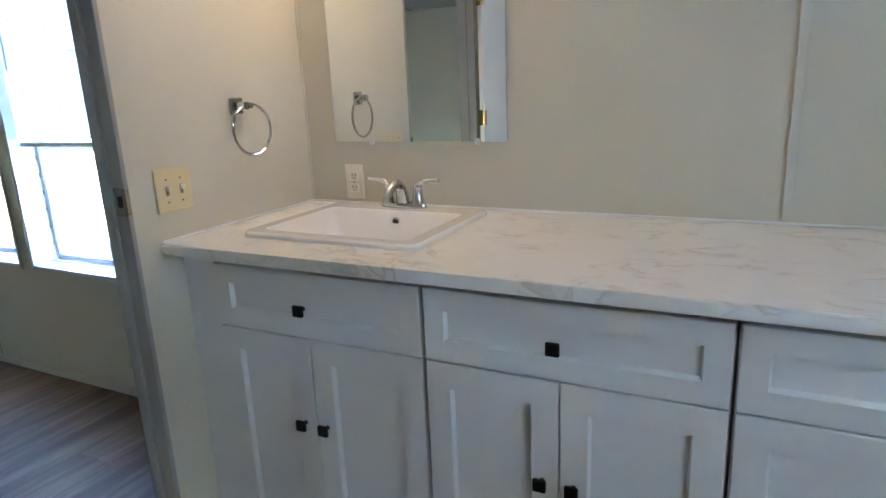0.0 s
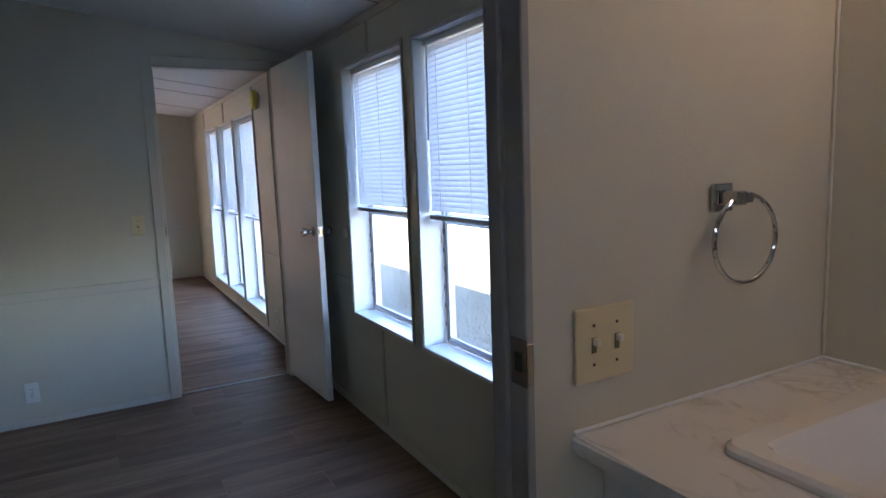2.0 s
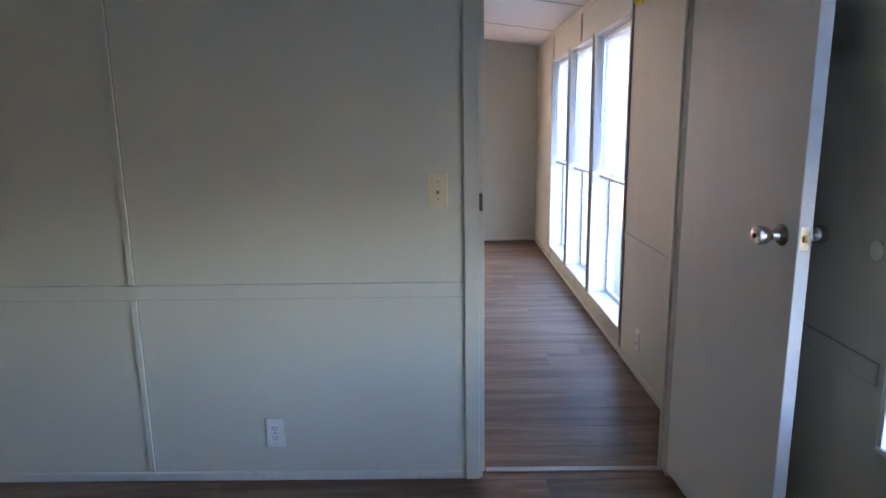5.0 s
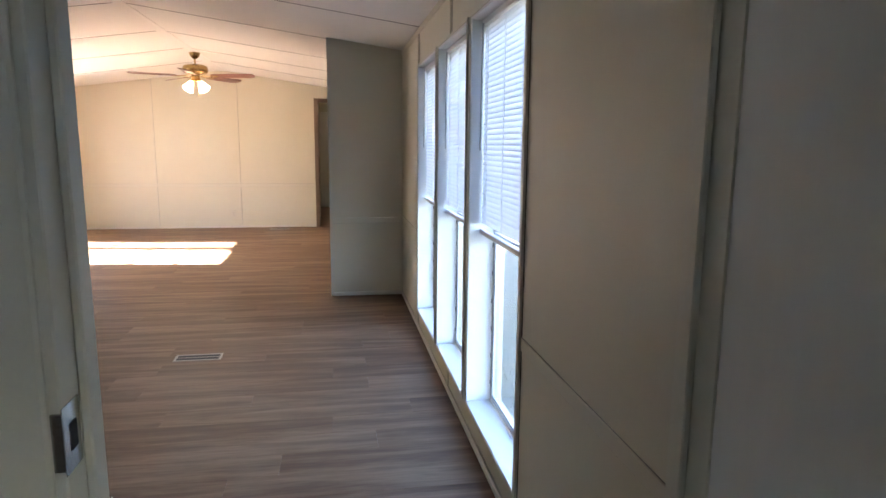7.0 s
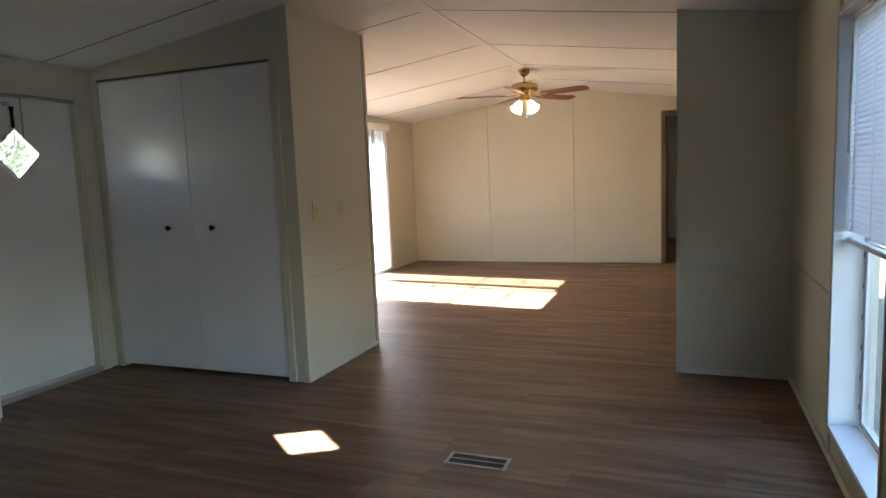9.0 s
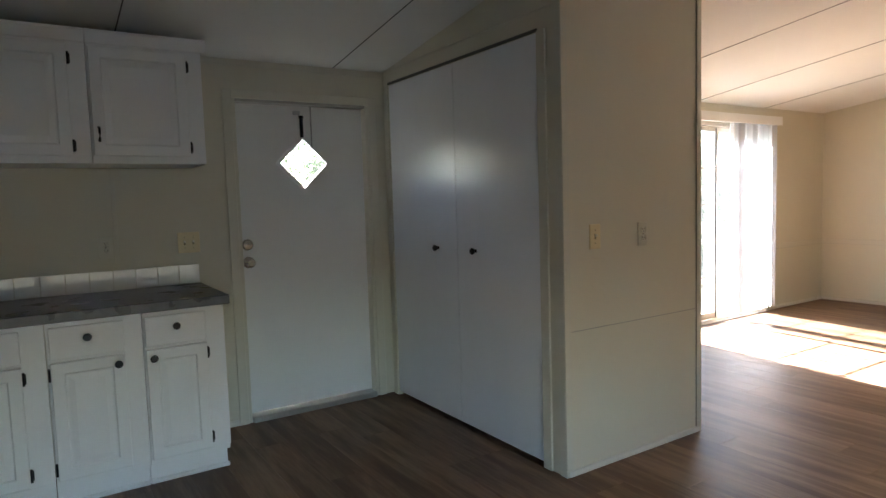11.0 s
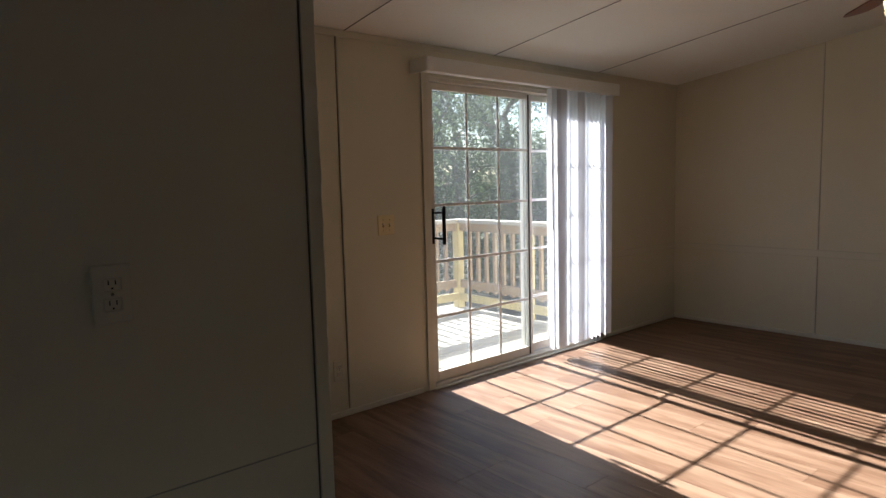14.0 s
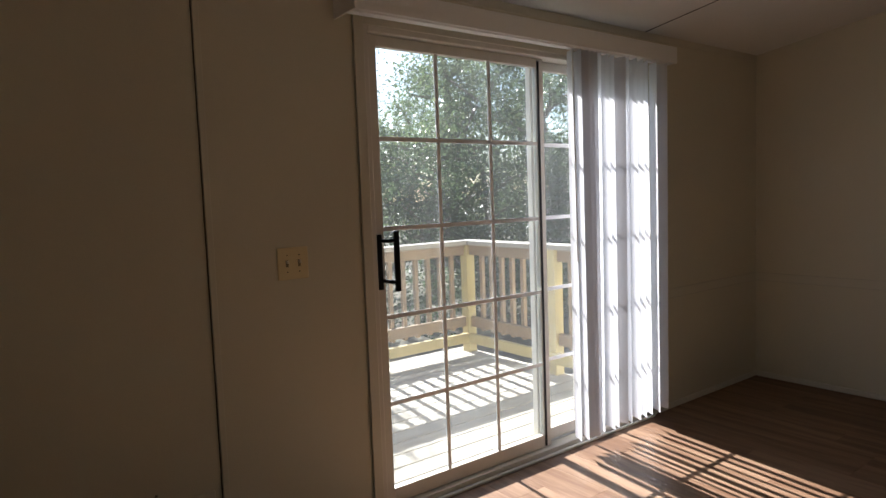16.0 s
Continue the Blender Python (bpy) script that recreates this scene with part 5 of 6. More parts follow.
KF = -2.065
for i, (x0, x1, hs) in enumerate(((-7.785, -7.425, -1), (-7.422, -7.05, 1), (-7.047, -6.68, -1), (-6.677, -6.31, 1))):
    c = thing("base_cabinet", ((x0 + x1) / 2, -2.36, 0), "white painted kitchen base cabinet with black hardware", "cabinet", "kitchen base cabinets")
    part("body", box(B(), x0, x1, YB + 0.002, KF - 0.0185, 0.10, 0.822, 0.001), M_KCAB, c)
    part("toe_kick", box(B(), x0 + (0.0 if i else 0.008), x1, YB + 0.002, KF - 0.055, 0.0, 0.0998), M_KCAB, c)
    part("base_moulding", box(B(), x0, x1, KF - 0.0548, KF - 0.043, 0.0, 0.022, 0.004), M_KCAB, c)
    part("face_frame", box(B(), x0, x1, KF - 0.0183, KF - 0.0005, 0.128, 0.822, 0.001), M_KCAB, c)
    a, b = (x0 + 0.088, x1 - 0.006) if hs < 0 else (x0 + 0.075, x1 - 0.01)
    dr = part("drawer_front", box(B(), a, b, KF, KF + 0.018, 0.664, 0.802, 0.004, 2), M_KCAB, c)
    round_knob((a + b) / 2, KF + 0.018, 0.750, dr)
    dd = part("door", raised_door(B(), a, b, 0.135, 0.650, KF + 0.0185), M_KCAB, c)
    round_knob(b - 0.030 if hs < 0 else a + 0.030, KF + 0.0185, 0.612, dd)
    for z in (0.600, 0.185):
        if hs < 0:
            hinge(a - 0.004, KF, z, c)
        else:
            hinge(b + 0.004, KF, z, c)
kt = thing("kitchen_countertop", (-7.05, -2.35, 0.825), "dark slate-look laminate kitchen countertop", "countertop")
bm = box(B(), -7.812, -6.30, YB + 0.001, KF + 0.024, 0.8235, 0.868, 0.004, 2)
part("top", bm, M_LAM, kt)
bs = fixed(thing("backsplash", (-7.4, YB, 0.87), "single row of white glazed tiles behind the countertop", "tile"))
x = -7.806
while x < -6.32:
    part("tile", box(B(), x, min(x + 0.1065, -6.302), YB + 0.0005, YB + 0.008, 0.8686, 0.9745, 0.002), M_TILE, bs)
    x += 0.1085
for i, (x0, x1) in enumerate(((-7.80, -7.295), (-7.292, -6.80), (-6.797, -6.305))):
    c = thing("wall_cabinet", ((x0 + x1) / 2, -2.48, 1.51), "white painted wall cabinet up to the ceiling", "cabinet", "kitchen wall cabinets")
    part("body", box(B(), x0, x1, YB + 0.002, -2.312, 1.51, 2.105, 0.001), M_KCAB, c)
    part("face_frame", box(B(), x0, x1, -2.3118, -2.294, 1.51, 2.105, 0.001), M_KCAB, c)
    dd = part("door", raised_door(B(), x0 + 0.075, x1 - 0.006, 1.545, 2.045, -2.2755), M_KCAB, c)
    bm = tube(B(), [(x1 - 0.032, -2.276, 1.615), (x1 - 0.032, -2.254, 1.622), (x1 - 0.032, -2.250, 1.645), (x1 - 0.032, -2.254, 1.668), (x1 - 0.032, -2.276, 1.675)], [0.007, 0.0055, 0.005, 0.0055, 0.007], 8)
    part("handle", bm, M_BLACK, dd, "black pull handle", True)
    for z in (1.985, 1.59):
        hinge(x0 + 0.070, -2.294, z, c)
    bm = B()
    pr = [(-2.294, 2.062), (-2.285, 2.062), (-2.262, 2.106), (-2.262, 2.118), (-2.294, 2.118)]
    ends = [[bm.verts.new((xx, y, z)) for y, z in pr] for xx in (x0 - (0.02 if i == 0 else 0), x1)]
    for k in range(5):
        bm.faces.new((ends[0][k], ends[0][(k + 1) % 5], ends[1][(k + 1) % 5], ends[1][k]))
    for e in ends:
        bm.faces.new(e)
    part("crown_moulding", bm, M_KCAB, c)

# floor registers
def register(x, y, label):
    """A steel louvre grille lying flat on the floor, long side along y."""
    r = thing("floor_register", (x, y, 0), label, "floor vent", "floor registers")
    f = B()
    for a, b, c, e in ((-0.06, 0.06, -0.142, -0.128), (-0.06, 0.06, 0.128, 0.142), (-0.06, -0.046, -0.128, 0.128), (0.046, 0.06, -0.128, 0.128)):
        box(f, x + a, x + b, y + c, y + e, 0.0003, 0.005, 0.0015)
    part("frame", f, M_VENT, r)
    part("well", box(B(), x - 0.046, x + 0.046, y - 0.128, y + 0.128, 0.0003, 0.001), M_SLOT, r)
    for k in range(18):
        yy = y - 0.12 + k * 0.0141
        part("slat", turned(box(B(), -0.045, 0.045, -0.0014, 0.0014, 0.0, 0.0030), Matrix.Translation((x, yy, 0.0013))), M_SLAT2, r)
    part("divider", box(B(), x - 0.002, x + 0.002, y - 0.128, y + 0.128, 0.0012, 0.0052), M_VENT, r)


register(-8.245, 0.385, "bronze steel floor register in the dining floor")
register(-14.42, 0.39, "bronze steel floor register by the gable wall")

# smoke alarm on the front wall, and a door bumper in the bedroom
sm = thing("smoke_alarm", (-5.955, YF, 1.955), "round smoke alarm under a yellow plastic cover", "smoke alarm")
mm = Matrix.Translation((-5.955, YF - 0.0003, 1.955)) @ Euler((radians(90), 0, 0)).to_matrix().to_4x4()
part("base", lathe(B(), [(0.066, 0), (0.066, 0.012), (0.058, 0.016)], mm, 32), M_IVORY2, sm, "cream base plate", True)
bm = B()
n = 48
rings = [[bm.verts.new(mm @ Vector((r * (1 + f * math.cos(12 * k * math.tau / n)) * math.cos(k * math.tau / n), r * (1 + f * math.cos(12 * k * math.tau / n)) * math.sin(k * math.tau / n), h))) for k in range(n)]
         for r, h, f in ((0.062, 0.0165, 0.0), (0.077, 0.020, 0.015), (0.079, 0.032, 0.03), (0.072, 0.046, 0.035), (0.055, 0.056, 0.04), (0.030, 0.060, 0.03), (0.010, 0.058, 0.0))]
for p, q in zip(rings, rings[1:]):
    for k in range(n):
        bm.faces.new((p[k], p[(k + 1) % n], q[(k + 1) % n], q[k]))
bm.faces.new(rings[0][::-1])
bm.faces.new(rings[-1])
part("cover", bm, M_YELLOW, sm, "pleated yellow plastic cover", True)
bp = thing("door_bumper", (-4.11, YF, 1.02), "small white round door bumper on the wall", "door stop")
part("disc", lathe(B(), [(0.024, 0), (0.024, 0.006), (0.016, 0.010), (0.006, 0.010)], Matrix.Translation((-4.11, YF, 1.02)) @ Euler((radians(90), 0, 0)).to_matrix().to_4x4()), M_IVORY2, bp, "", True)

# ---- ceiling fan in the living room ----
FANX, FANY = -12.66, RIDGE_Y
fn = thing("ceiling_fan", (FANX, FANY, RIDGE), "brass ceiling fan with cherry blades and four lit glass shades", "ceiling fan")
at = Matrix.Translation((FANX, FANY, 0))
part("canopy", lathe(B(), [(0.062, 2.437), (0.064, 2.42), (0.052, 2.385), (0.028, 2.36), (0.012, 2.355)], at), M_ABRASS, fn, "", True)
part("down_rod", cyl(B(), (FANX, FANY, 2.28), (FANX, FANY, 2.358), 0.011), M_ABRASS, fn, "", True)
part("motor", lathe(B(), [(0.04, 2.292), (0.10, 2.286), (0.142, 2.268), (0.150, 2.24), (0.150, 2.215), (0.138, 2.19), (0.09, 2.175), (0.05, 2.172)], at, 36), M_ABRASS, fn, "antique brass motor housing", True)
part("switch_cup", lathe(B(), [(0.045, 2.1718), (0.052, 2.15), (0.052, 2.115), (0.07, 2.10), (0.07, 2.09), (0.05, 2.086)], at), M_ABRASS, fn, "", True)
for k in range(5):
    ang = 1 + 72 * k
    m = at @ Euler((0, 0, radians(ang))).to_matrix().to_4x4()
    tiltm = m @ Matrix.Translation((0, 0, 2.152)) @ Euler((radians(-12), 0, 0)).to_matrix().to_4x4()
    bm = B()
    pts = [(0.22, -0.055), (0.28, -0.062), (0.67, -0.074), (0.735, -0.060), (0.76, -0.025), (0.76, 0.025), (0.735, 0.060), (0.67, 0.074), (0.28, 0.062), (0.22, 0.055)]
    lo = [bm.verts.new(tiltm @ Vector((x, y, -0.003))) for x, y in pts]
    hi = [bm.verts.new(tiltm @ Vector((x, y, 0.003))) for x, y in pts]
    bm.faces.new(lo)
    bm.faces.new(hi)
    for i in range(len(pts)):
        j = (i + 1) % len(pts)
        bm.faces.new((lo[i], lo[j], hi[j], hi[i]))
    bl = part("blade", bm, M_BLADE, fn, "dark cherry wood blade")
    bm = turned(box(B(), 0.085, 0.21, -0.012, 0.012, -0.004, 0.004, 0.002), m @ Matrix.Translation((0, 0, 2.165)) @ Euler((0, radians(6), 0)).to_matrix().to_4x4())
    turned_plate = turned(box(B(), 0.205, 0.29, -0.034, 0.034, -0.0062, -0.0033, 0.001), tiltm)
    part("blade_plate", turned_plate, M_ABRASS, bl)
    part("blade_iron", bm, M_ABRASS, fn)
for k in range(4):
    ang = radians(58 + 90 * k)
    out = Vector((math.cos(ang), math.sin(ang), 0))
    foot = Vector((FANX, FANY, 2.095)) + out * 0.045
    part("lamp_arm", tube(B(), [foot - out * 0.02, foot + out * 0.012 + Vector((0, 0, -0.004)), foot + out * 0.025 + Vector((0, 0, -0.018))], 0.012, 10), M_ABRASS, fn, "", True)
    tip = foot + out * 0.024 + Vector((0, 0, -0.014))
    aim = (out * 0.62 + Vector((0, 0, -0.80))).to_track_quat('Z', 'Y').to_matrix().to_4x4()
    mm = Matrix.Translation(tip) @ aim
    bm = B()
    n = 24
    rings = [[bm.verts.new(mm @ Vector((r * (1 + w * math.cos(6 * i * math.tau / n)) * math.cos(i * math.tau / n), r * (1 + w * math.cos(6 * i * math.tau / n)) * math.sin(i * math.tau / n), h))) for i in range(n)]
             for r, h, w in ((0.018, 0.0, 0), (0.030, 0.012, 0), (0.043, 0.045, 0.01), (0.053, 0.085, 0.02), (0.066, 0.115, 0.04), (0.064, 0.114, 0.04), (0.050, 0.084, 0.02), (0.040, 0.045, 0.01), (0.027, 0.014, 0))]
    for p, q in zip(rings, rings[1:]):
        for i in range(n):
            bm.faces.new((p[i], p[(i + 1) % n], q[(i + 1) % n], q[i]))
    sh = part("glass_shade", bm, M_SHADE, fn, "lit tulip-shaped frosted glass shade", True)
    part("bulb", turned(lathe(B(), [(0.012, 0.012), (0.022, 0.04), (0.027, 0.062), (0.020, 0.083), (0.006, 0.09)], Matrix(), 14), mm), M_BULB, sh, "", True)
for dx, dy, l in ((0.0, 0.03, 0.17), (0.02, -0.05, 0.12)):
    part("pull_chain", cyl(B(), (FANX + 0.05 + dx, FANY + dy, 2.09 - l), (FANX + 0.05 + dx, FANY + dy, 2.10), 0.0013, n=6), M_BRASS, fn)
    part("chain_fob", lathe(B(), [(0.002, 0), (0.006, 0.006), (0.006, 0.02), (0.002, 0.026)], Matrix.Translation((FANX + 0.05 + dx, FANY + dy, 2.066 - l)), 10), M_BRASS, fn, "", True)

# hall lamp and the closed door at the hall's end
hl = thing("ceiling_light", (-16.1, 1.35, 2.2), "small lit round ceiling light in the hall", "ceiling light")
hm = Matrix.Translation((-16.1, 1.35, ceil_z(1.35) - 0.012))
part("base", lathe(B(), [(0.10, 0.0), (0.10, -0.02), (0.08, -0.025)], hm), M_WHITE, hl, "", True)
part("globe", lathe(B(), [(0.075, -0.026), (0.10, -0.05), (0.10, -0.08), (0.07, -0.11), (0.02, -0.125)], hm), M_SHADE, hl, "lit glass globe", True)
hd = thing("door_hall", (-17.95, 1.35, 0), "closed grey flush door at the end of the hall", "door")
part("door_leaf", box(B(), X_WEST + 0.001, X_WEST + 0.035, 0.98, 1.70, 0.01, 2.0, 0.002), M_DOOR, hd)
part("knob", lathe(B(), knob_profile(), Matrix.Translation((X_WEST + 0.0355, 1.62, 1.0)) @ Euler((0, radians(90), 0)).to_matrix().to_4x4()), M_STEEL, hd, "", True)


# ---- outside: deck, railing, trees ----
DKZ = -0.10
dk = thing("deck", (-12.4, -3.9, DKZ), "weathered pale wooden deck outside the patio door", "deck")
y = -2.80
while y > -4.97:
    part("deck_board", box(B(), -14.05, -10.55, y - 0.136, y, DKZ - 0.035, DKZ, 0.004), M_DECK, dk)
    y -= 0.142
for x in (-14.0, -12.3, -10.6):
    part("joist", box(B(), x - 0.02, x + 0.02, -4.93, -2.82, DKZ - 0.20, DKZ - 0.036), M_PINE, dk)
part("rim_board", box(B(), -14.07, -10.53, -5.010, -4.972, DKZ - 0.21, DKZ - 0.004, 0.003), M_PINE, dk)
for x in (-13.9, -12.3, -10.7):
    for y in (-4.8, -3.0):
        part("deck_post", box(B(), x - 0.045, x + 0.045, y - 0.045, y + 0.045, -1.02, DKZ - 0.205), M_PINE, dk)

rl = thing("deck_railing", (-13.98, -4.90, DKZ), "treated pine deck railing with square balusters", "railing")
RT = 0.90
for x, y in ((-13.985, -4.895), (-12.25, -4.895), (-10.62, -4.895), (-13.985, -3.85), (-13.985, -2.86)):
    part("post", box(B(), x - 0.045, x + 0.045, y - 0.045, y + 0.045, DKZ, RT - 0.0405, 0.004), M_PINE, rl)
# Caps take the paler deck wood, so sunlight on top is partly colour.
part("cap_board", box(B(), -14.06, -10.55, -4.965, -4.825, RT - 0.04, RT, 0.004), M_DECK, rl, "cap board in paler wood for the sunlit top")
part("cap_board", box(B(), -14.06, -13.92, -4.8245, -2.82, RT - 0.04, RT, 0.004), M_DECK, rl, "cap board in paler wood for the sunlit top")
# Amber pine, with the shade of the backlit rails darkened into it.
M_RAILW = mat("amber_pine_rail_shaded", (0.31, 0.215, 0.13), 0.65, dark=0.75, big=5, fine=60, stretch=(1, 6, 6), bump=0.15)
for z0, z1 in ((RT - 0.13, RT - 0.0405), (0.13, 0.22)):
    part("rail", box(B(), -13.939, -12.296, -4.915, -4.877, z0, z1, 0.003), M_RAILW, rl)
    part("rail", box(B(), -12.204, -10.666, -4.915, -4.877, z0, z1, 0.003), M_RAILW, rl)
    part("rail", box(B(), -14.005, -13.967, -4.849, -3.896, z0, z1, 0.003), M_RAILW, rl)
    part("rail", box(B(), -14.005, -13.967, -3.804, -2.906, z0, z1, 0.003), M_RAILW, rl)
part("kick_board", box(B(), -13.939, -10.60, -4.876, -4.838, -0.01, 0.075, 0.003), M_PINE, rl)
part("kick_board", box(B(), -13.966, -13.928, -4.837, -2.906, -0.01, 0.075, 0.003), M_PINE, rl)
x = -13.83
while x < -10.7:
    if abs(x + 12.25) > 0.09:
        part("baluster", box(B(), x - 0.018, x + 0.018, -4.952, -4.9155, 0.10, RT - 0.045, 0.003), M_RAILW, rl)
    x += 0.128
y = -4.74
while y < -2.93:
    if abs(y + 3.85) > 0.09:
        part("baluster", box(B(), -14.042, -14.0055, y - 0.018, y + 0.018, 0.10, RT - 0.045, 0.003), M_RAILW, rl)
    y += 0.128


def leaf_cloud(centres, count, size, rng, droop=0.3):
    """Many small leaves scattered over rough clumps, as one mesh."""
    vs, fs = [], []
    for _ in range(count):
        c, r = rng.choice(centres)
        d = Vector((rng.gauss(0, 1), rng.gauss(0, 1), rng.gauss(0, 0.8)))
        p = Vector(c) + d.normalized() * r * rng.random() ** 0.45
        s = size * rng.uniform(0.6, 1.4)
        a = Vector((rng.gauss(0, 1), rng.gauss(0, 1), rng.gauss(-droop, 0.7))).normalized()
        b = a.cross(Vector((rng.gauss(0, 1), rng.gauss(0, 1), rng.gauss(0, 1)))).normalized()
        k = len(vs)
        vs += [p, p + a * s * 0.5 + b * s * 0.27, p + a * s, p + a * s * 0.5 - b * s * 0.27]
        fs.append((k, k + 1, k + 2, k + 3))
    return vs, fs


def tree(seed, height, spread, leaf, count, material, low=0.12, narrow=False):
    rng = random.Random(seed)
    root = thing("tree", (0, 0, -1.0), "leafy evergreen tree behind the deck" if not narrow else "dense dark cedar-like tree", "tree", "trees round the house")
    bm = B()
    top = height * 0.9
    bend = [Vector((rng.uniform(-0.25, 0.25) * k, rng.uniform(-0.25, 0.25) * k, -1.05 + top * k / 5)) for k in range(6)]
    tube(bm, bend, [0.02 * height * (1 - 0.17 * k) for k in range(6)], 8)
    clumps = []
    for k in range(15):
        t = rng.uniform(low, 0.95)
        i = min(int(t * 5), 4)
        st = bend[i].lerp(bend[i + 1], t * 5 - i)
        ang, ln = rng.uniform(0, math.tau), spread * rng.uniform(0.5, 1.0) * (1.0 - 0.55 * t)
        e = st + Vector((math.cos(ang) * ln, math.sin(ang) * ln, ln * rng.uniform(0.1, 0.6)))
        mid = st.lerp(e, 0.5) + Vector((0, 0, 0.1 * ln))
        tube(bm, [st, mid, e], [0.007 * height * (1 - 0.6 * t), 0.004 * height, 0.0015 * height], 6)
        clumps += [(e, spread * 0.30), (mid, spread * 0.24), (e + Vector((rng.uniform(-1, 1), rng.uniform(-1, 1), rng.uniform(-0.4, 0.8))) * spread * 0.3, spread * 0.2)]
    clumps += [(bend[5], spread * 0.3), (bend[4], spread * 0.3)]
    part("trunk", bm, M_BARK, root, "", True)
    vs, fs = leaf_cloud(clumps, count, leaf, rng)
    me = bpy.data.meshes.new("crown")
    me.from_pydata([tuple(v) for v in vs], [], fs)
    me.materials.append(material)
    ob = new("crown", me)
    ob.parent = root
    ob.location = -BASE_OF[root]
    return root


T1 = tree(11, 8.0, 2.8, 0.075, 22000, M_LEAF)
T2 = tree(23, 9.5, 2.6, 0.065, 22000, M_LEAF2, 0.05, True)
T3 = tree(37, 5.0, 2.2, 0.065, 13000, M_LEAF2, 0.02)
# Added bushes: their dark leaves stand in for shade behind the railing.
T4 = tree(51, 2.7, 1.7, 0.06, 9000, M_LEAF2, 0.02)
tagged(T4, "low dark bush added for the shade beyond the deck rail", "bush")
T4.matrix_basis = pose(-17.4, -9.0, -1.0)
T1.matrix_basis = pose(-18.5, -11.5, -1.0)
T2.matrix_basis = pose(-20.6, -13.2, -1.0)
T3.matrix_basis = pose(-16.2, -10.2, -1.0)
for src, x, y, r in ((T1, -22.6, -12.0, 70), (T1, -13.5, -13.5, 200), (T2, -24.5, -16.0, 30), (T3, -21.0, -10.6, 90), (T3, -24.0, -9.5, 190), (T2, -12.5, -17.5, 250), (T1, -9.0, -13.0, 300),
                     (T1, -28.0, -13.0, 20), (T2, -29.0, -18.5, 80), (T3, -11.2, -11.8, 40), (T1, -5.5, -15.0, 260), (T2, -8.0, -19.0, 100), (T1, -25.0, -22.0, 330),
                     (T3, -18.6, -9.6, 10), (T3, -15.0, -12.0, 310), (T3, -13.0, -10.6, 120), (T4, -20.0, -8.8, 330), (T4, -22.2, -9.4, 75), (T4, -15.6, -9.2, 160), (T4, -25.5, -10.5, 50), (T4, -18.8, -8.4, 110), (T4, -23.8, -8.6, 260),
                     (T1, -6.0, 38.0, 20), (T2, -14.0, 42.0, 80), (T1, 2.0, 44.0, 140), (T2, -24.0, 40.0, 200), (T1, 10.0, 40.0, 250), (T1, -34.0, 44.0, 40)):
    tr_ = copy_thing(src, pose(x, y, -1.0, 0, 0, r))
    if y > 0:
        tagged(tr_, "leafy green tree beyond the front lawn")

# grass blades and dry leaves on the lawn by the front windows
rng = random.Random(77)
vs, fs = [], []
for _ in range(26000):
    x, y = rng.uniform(-11.5, 0.5), 2.05 + 7.0 * rng.random() ** 1.6
    h, a, w = rng.uniform(0.02, 0.06), rng.uniform(0, math.tau), rng.uniform(0.002, 0.005)
    dx, dy = math.cos(a), math.sin(a)
    k = len(vs)
    vs += [(x - dy * w, y + dx * w, -1.002), (x + dy * w, y - dx * w, -1.002), (x + dx * h * 0.7, y + dy * h * 0.7, -1.0 + h)]
    fs.append((k, k + 1, k + 2))
me = bpy.data.meshes.new("grass")
me.from_pydata(vs, [], fs)
me.materials.append(leaf_mat("dry_grass", (0.05, 0.065, 0.022), (0.19, 0.16, 0.09)))
tagged(new("grass", me), "short dry grass blades on the lawn", "grass", kind="stuff")
vs, fs = [], []
for _ in range(1500):
    x, y = rng.uniform(-11.5, 0.5), 2.1 + 7.0 * rng.random()
    a, s = rng.uniform(0, math.tau), rng.uniform(0.02, 0.05)
    d, e = Vector((math.cos(a), math.sin(a), 0.15)), Vector((-math.sin(a), math.cos(a), 0.1))
    p = Vector((x, y, -0.992))
    k = len(vs)
    vs += [p, p + d * s * 0.5 + e * s * 0.3, p + d * s, p + d * s * 0.5 - e * s * 0.3]
    fs.append((k, k + 1, k + 2, k + 3))
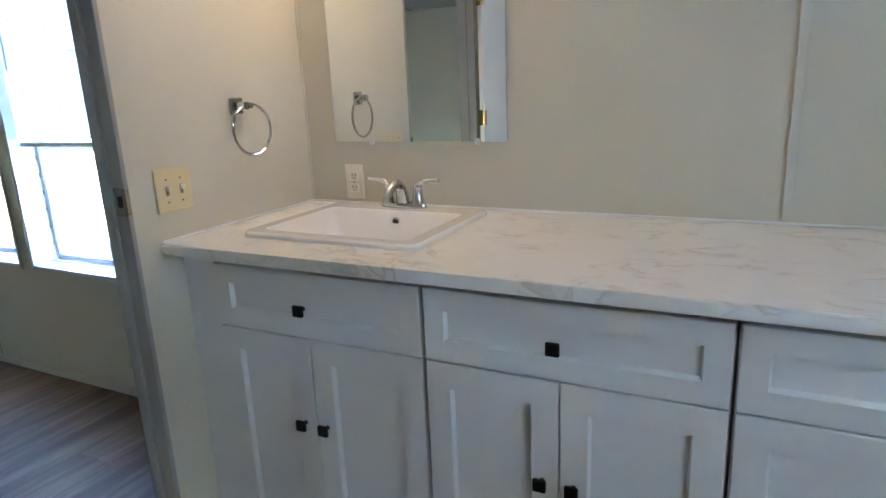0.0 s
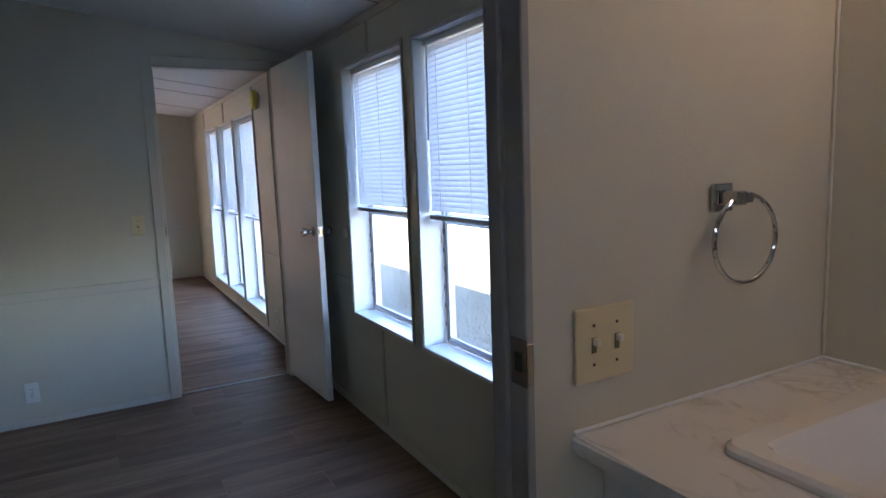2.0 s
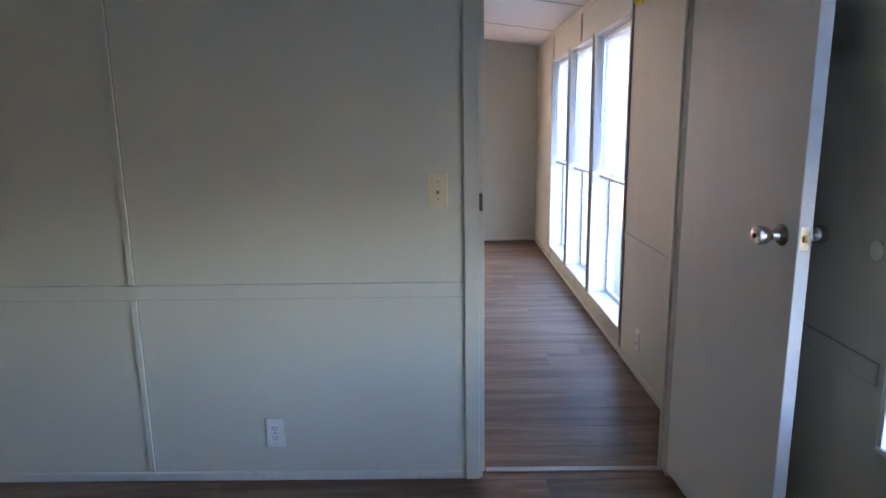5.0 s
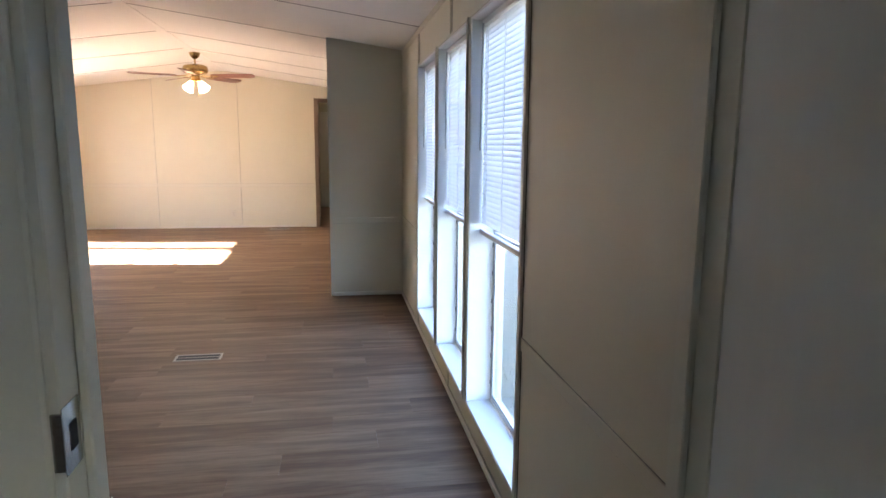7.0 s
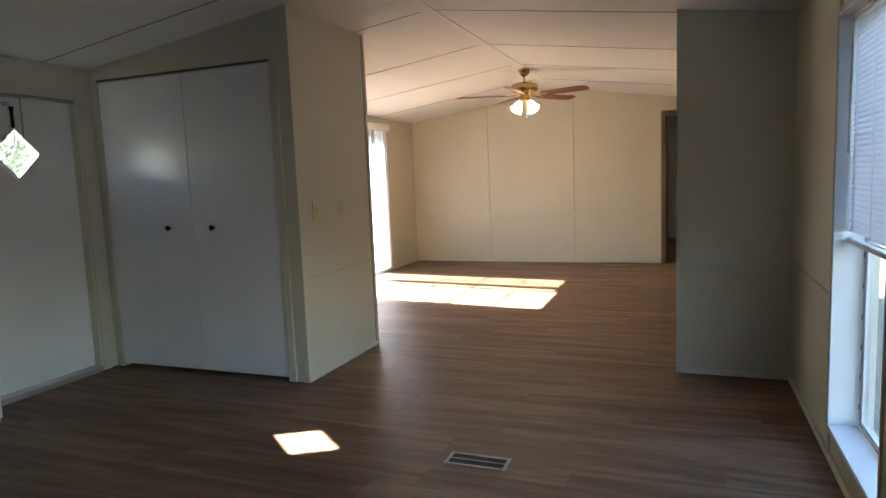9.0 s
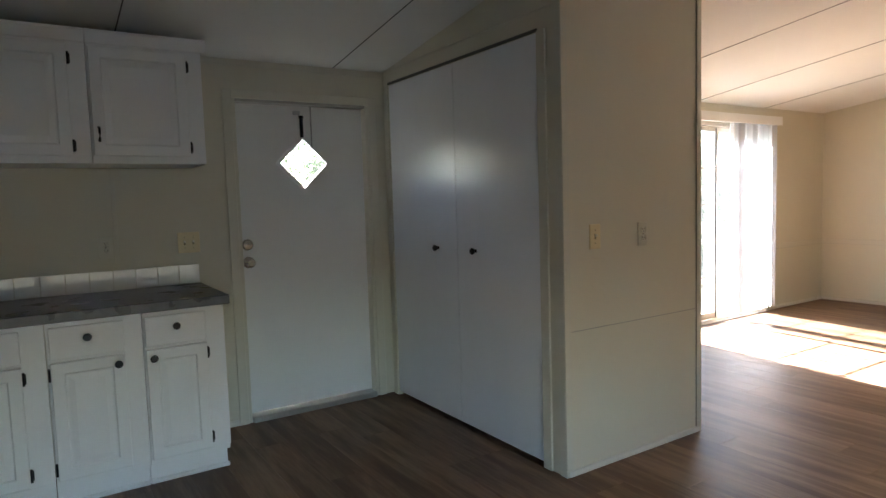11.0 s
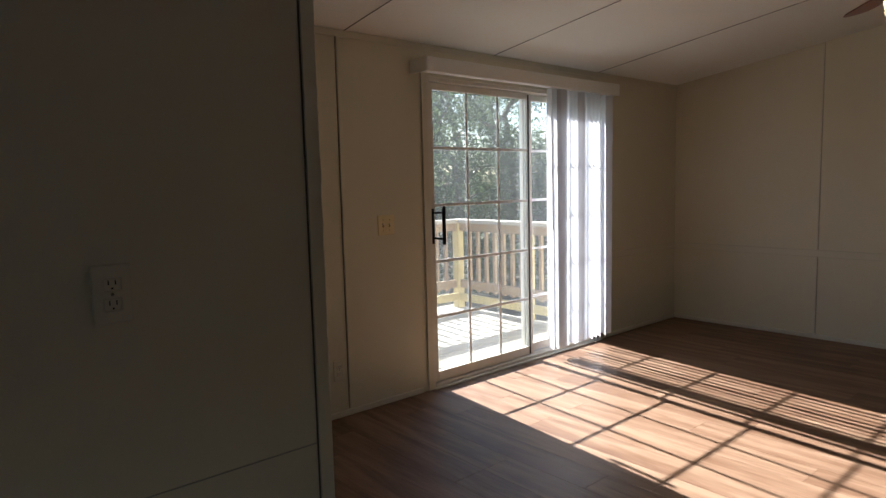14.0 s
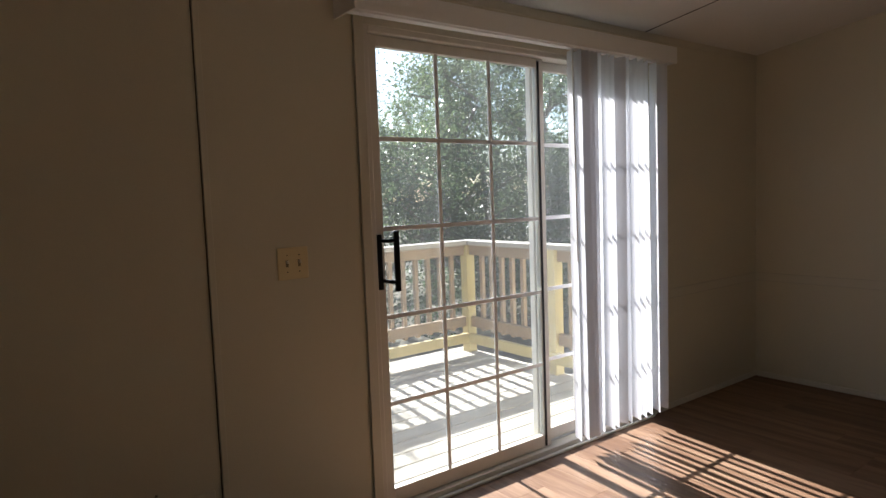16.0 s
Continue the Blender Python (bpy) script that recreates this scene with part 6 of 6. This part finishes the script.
me = bpy.data.meshes.new("fallen_leaves")
me.from_pydata([tuple(v) for v in vs], [], fs)
me.materials.append(leaf_mat("dry_leaves", (0.10, 0.055, 0.03), (0.28, 0.22, 0.15)))
tagged(new("fallen_leaves", me), "scattered dry leaves on the lawn", "leaves", kind="stuff")


# ---- floor planks, laid across the house ----
PW, PL = 0.178, 1.22
plank_meshes = {}


def plank_mesh(length, w):
    key = (round(length, 3), round(w, 3))
    if key not in plank_meshes:
        bm = box(B(), 0.0003, w - 0.0003, 0.0003, length - 0.0003, -0.008, 0.0, 0.0007)
        me = bpy.data.meshes.new("plank")
        bm.to_mesh(me)
        bm.free()
        me.materials.append(M_PLANK)
        plank_meshes[key] = me
    return plank_meshes[key]


def plank_floor(name, x_from, x_to, y_from, y_to, label, stuff=False):
    rng = random.Random(name)
    root = fixed(thing(name, ((x_from + x_to) / 2, (y_from + y_to) / 2, 0), label, "floor"))
    x = x_to
    rows = []
    k = 0
    while x > x_from + 0.005:
        y = y_from - rng.choice((0.0, 0.2, 0.4, 0.6, 0.8, 1.0))
        while y < y_to:
            a, b = max(y, y_from), min(y + PL, y_to)
            if b - a > 0.02:
                rows.append((max(x - PW, x_from), a, round(b - a, 3), min(PW, x - x_from)))
            y += PL
        x -= PW
    if stuff:
        bm = B()
        for x, a, l, w in rows:
            box(bm, x, x + w - 0.0006, a, a + l - 0.0014, -0.008, 0.0)
        tagged(part("plank", bm, M_PLANK, root), kind="stuff")
        return
    for x, a, l, w in rows:
        ob = new("plank", plank_mesh(l, w))
        ob.parent = root
        ob.location = Vector((x, a, 0)) - BASE_OF[root]


plank_floor("floor", -14.67, -4.92, YB, YF, "brown wood-look vinyl planks")
plank_floor("bedroom_floor", -4.918, -1.47, YB, YF, "dark brown wood-look vinyl planks")
plank_floor("bathroom_floor", -1.468, X_EAST, -0.95, YF, "brown wood-look vinyl planks", True)
plank_floor("hall_floor", X_WEST, -14.675, 0.86, YF, "brown wood-look vinyl planks", True)
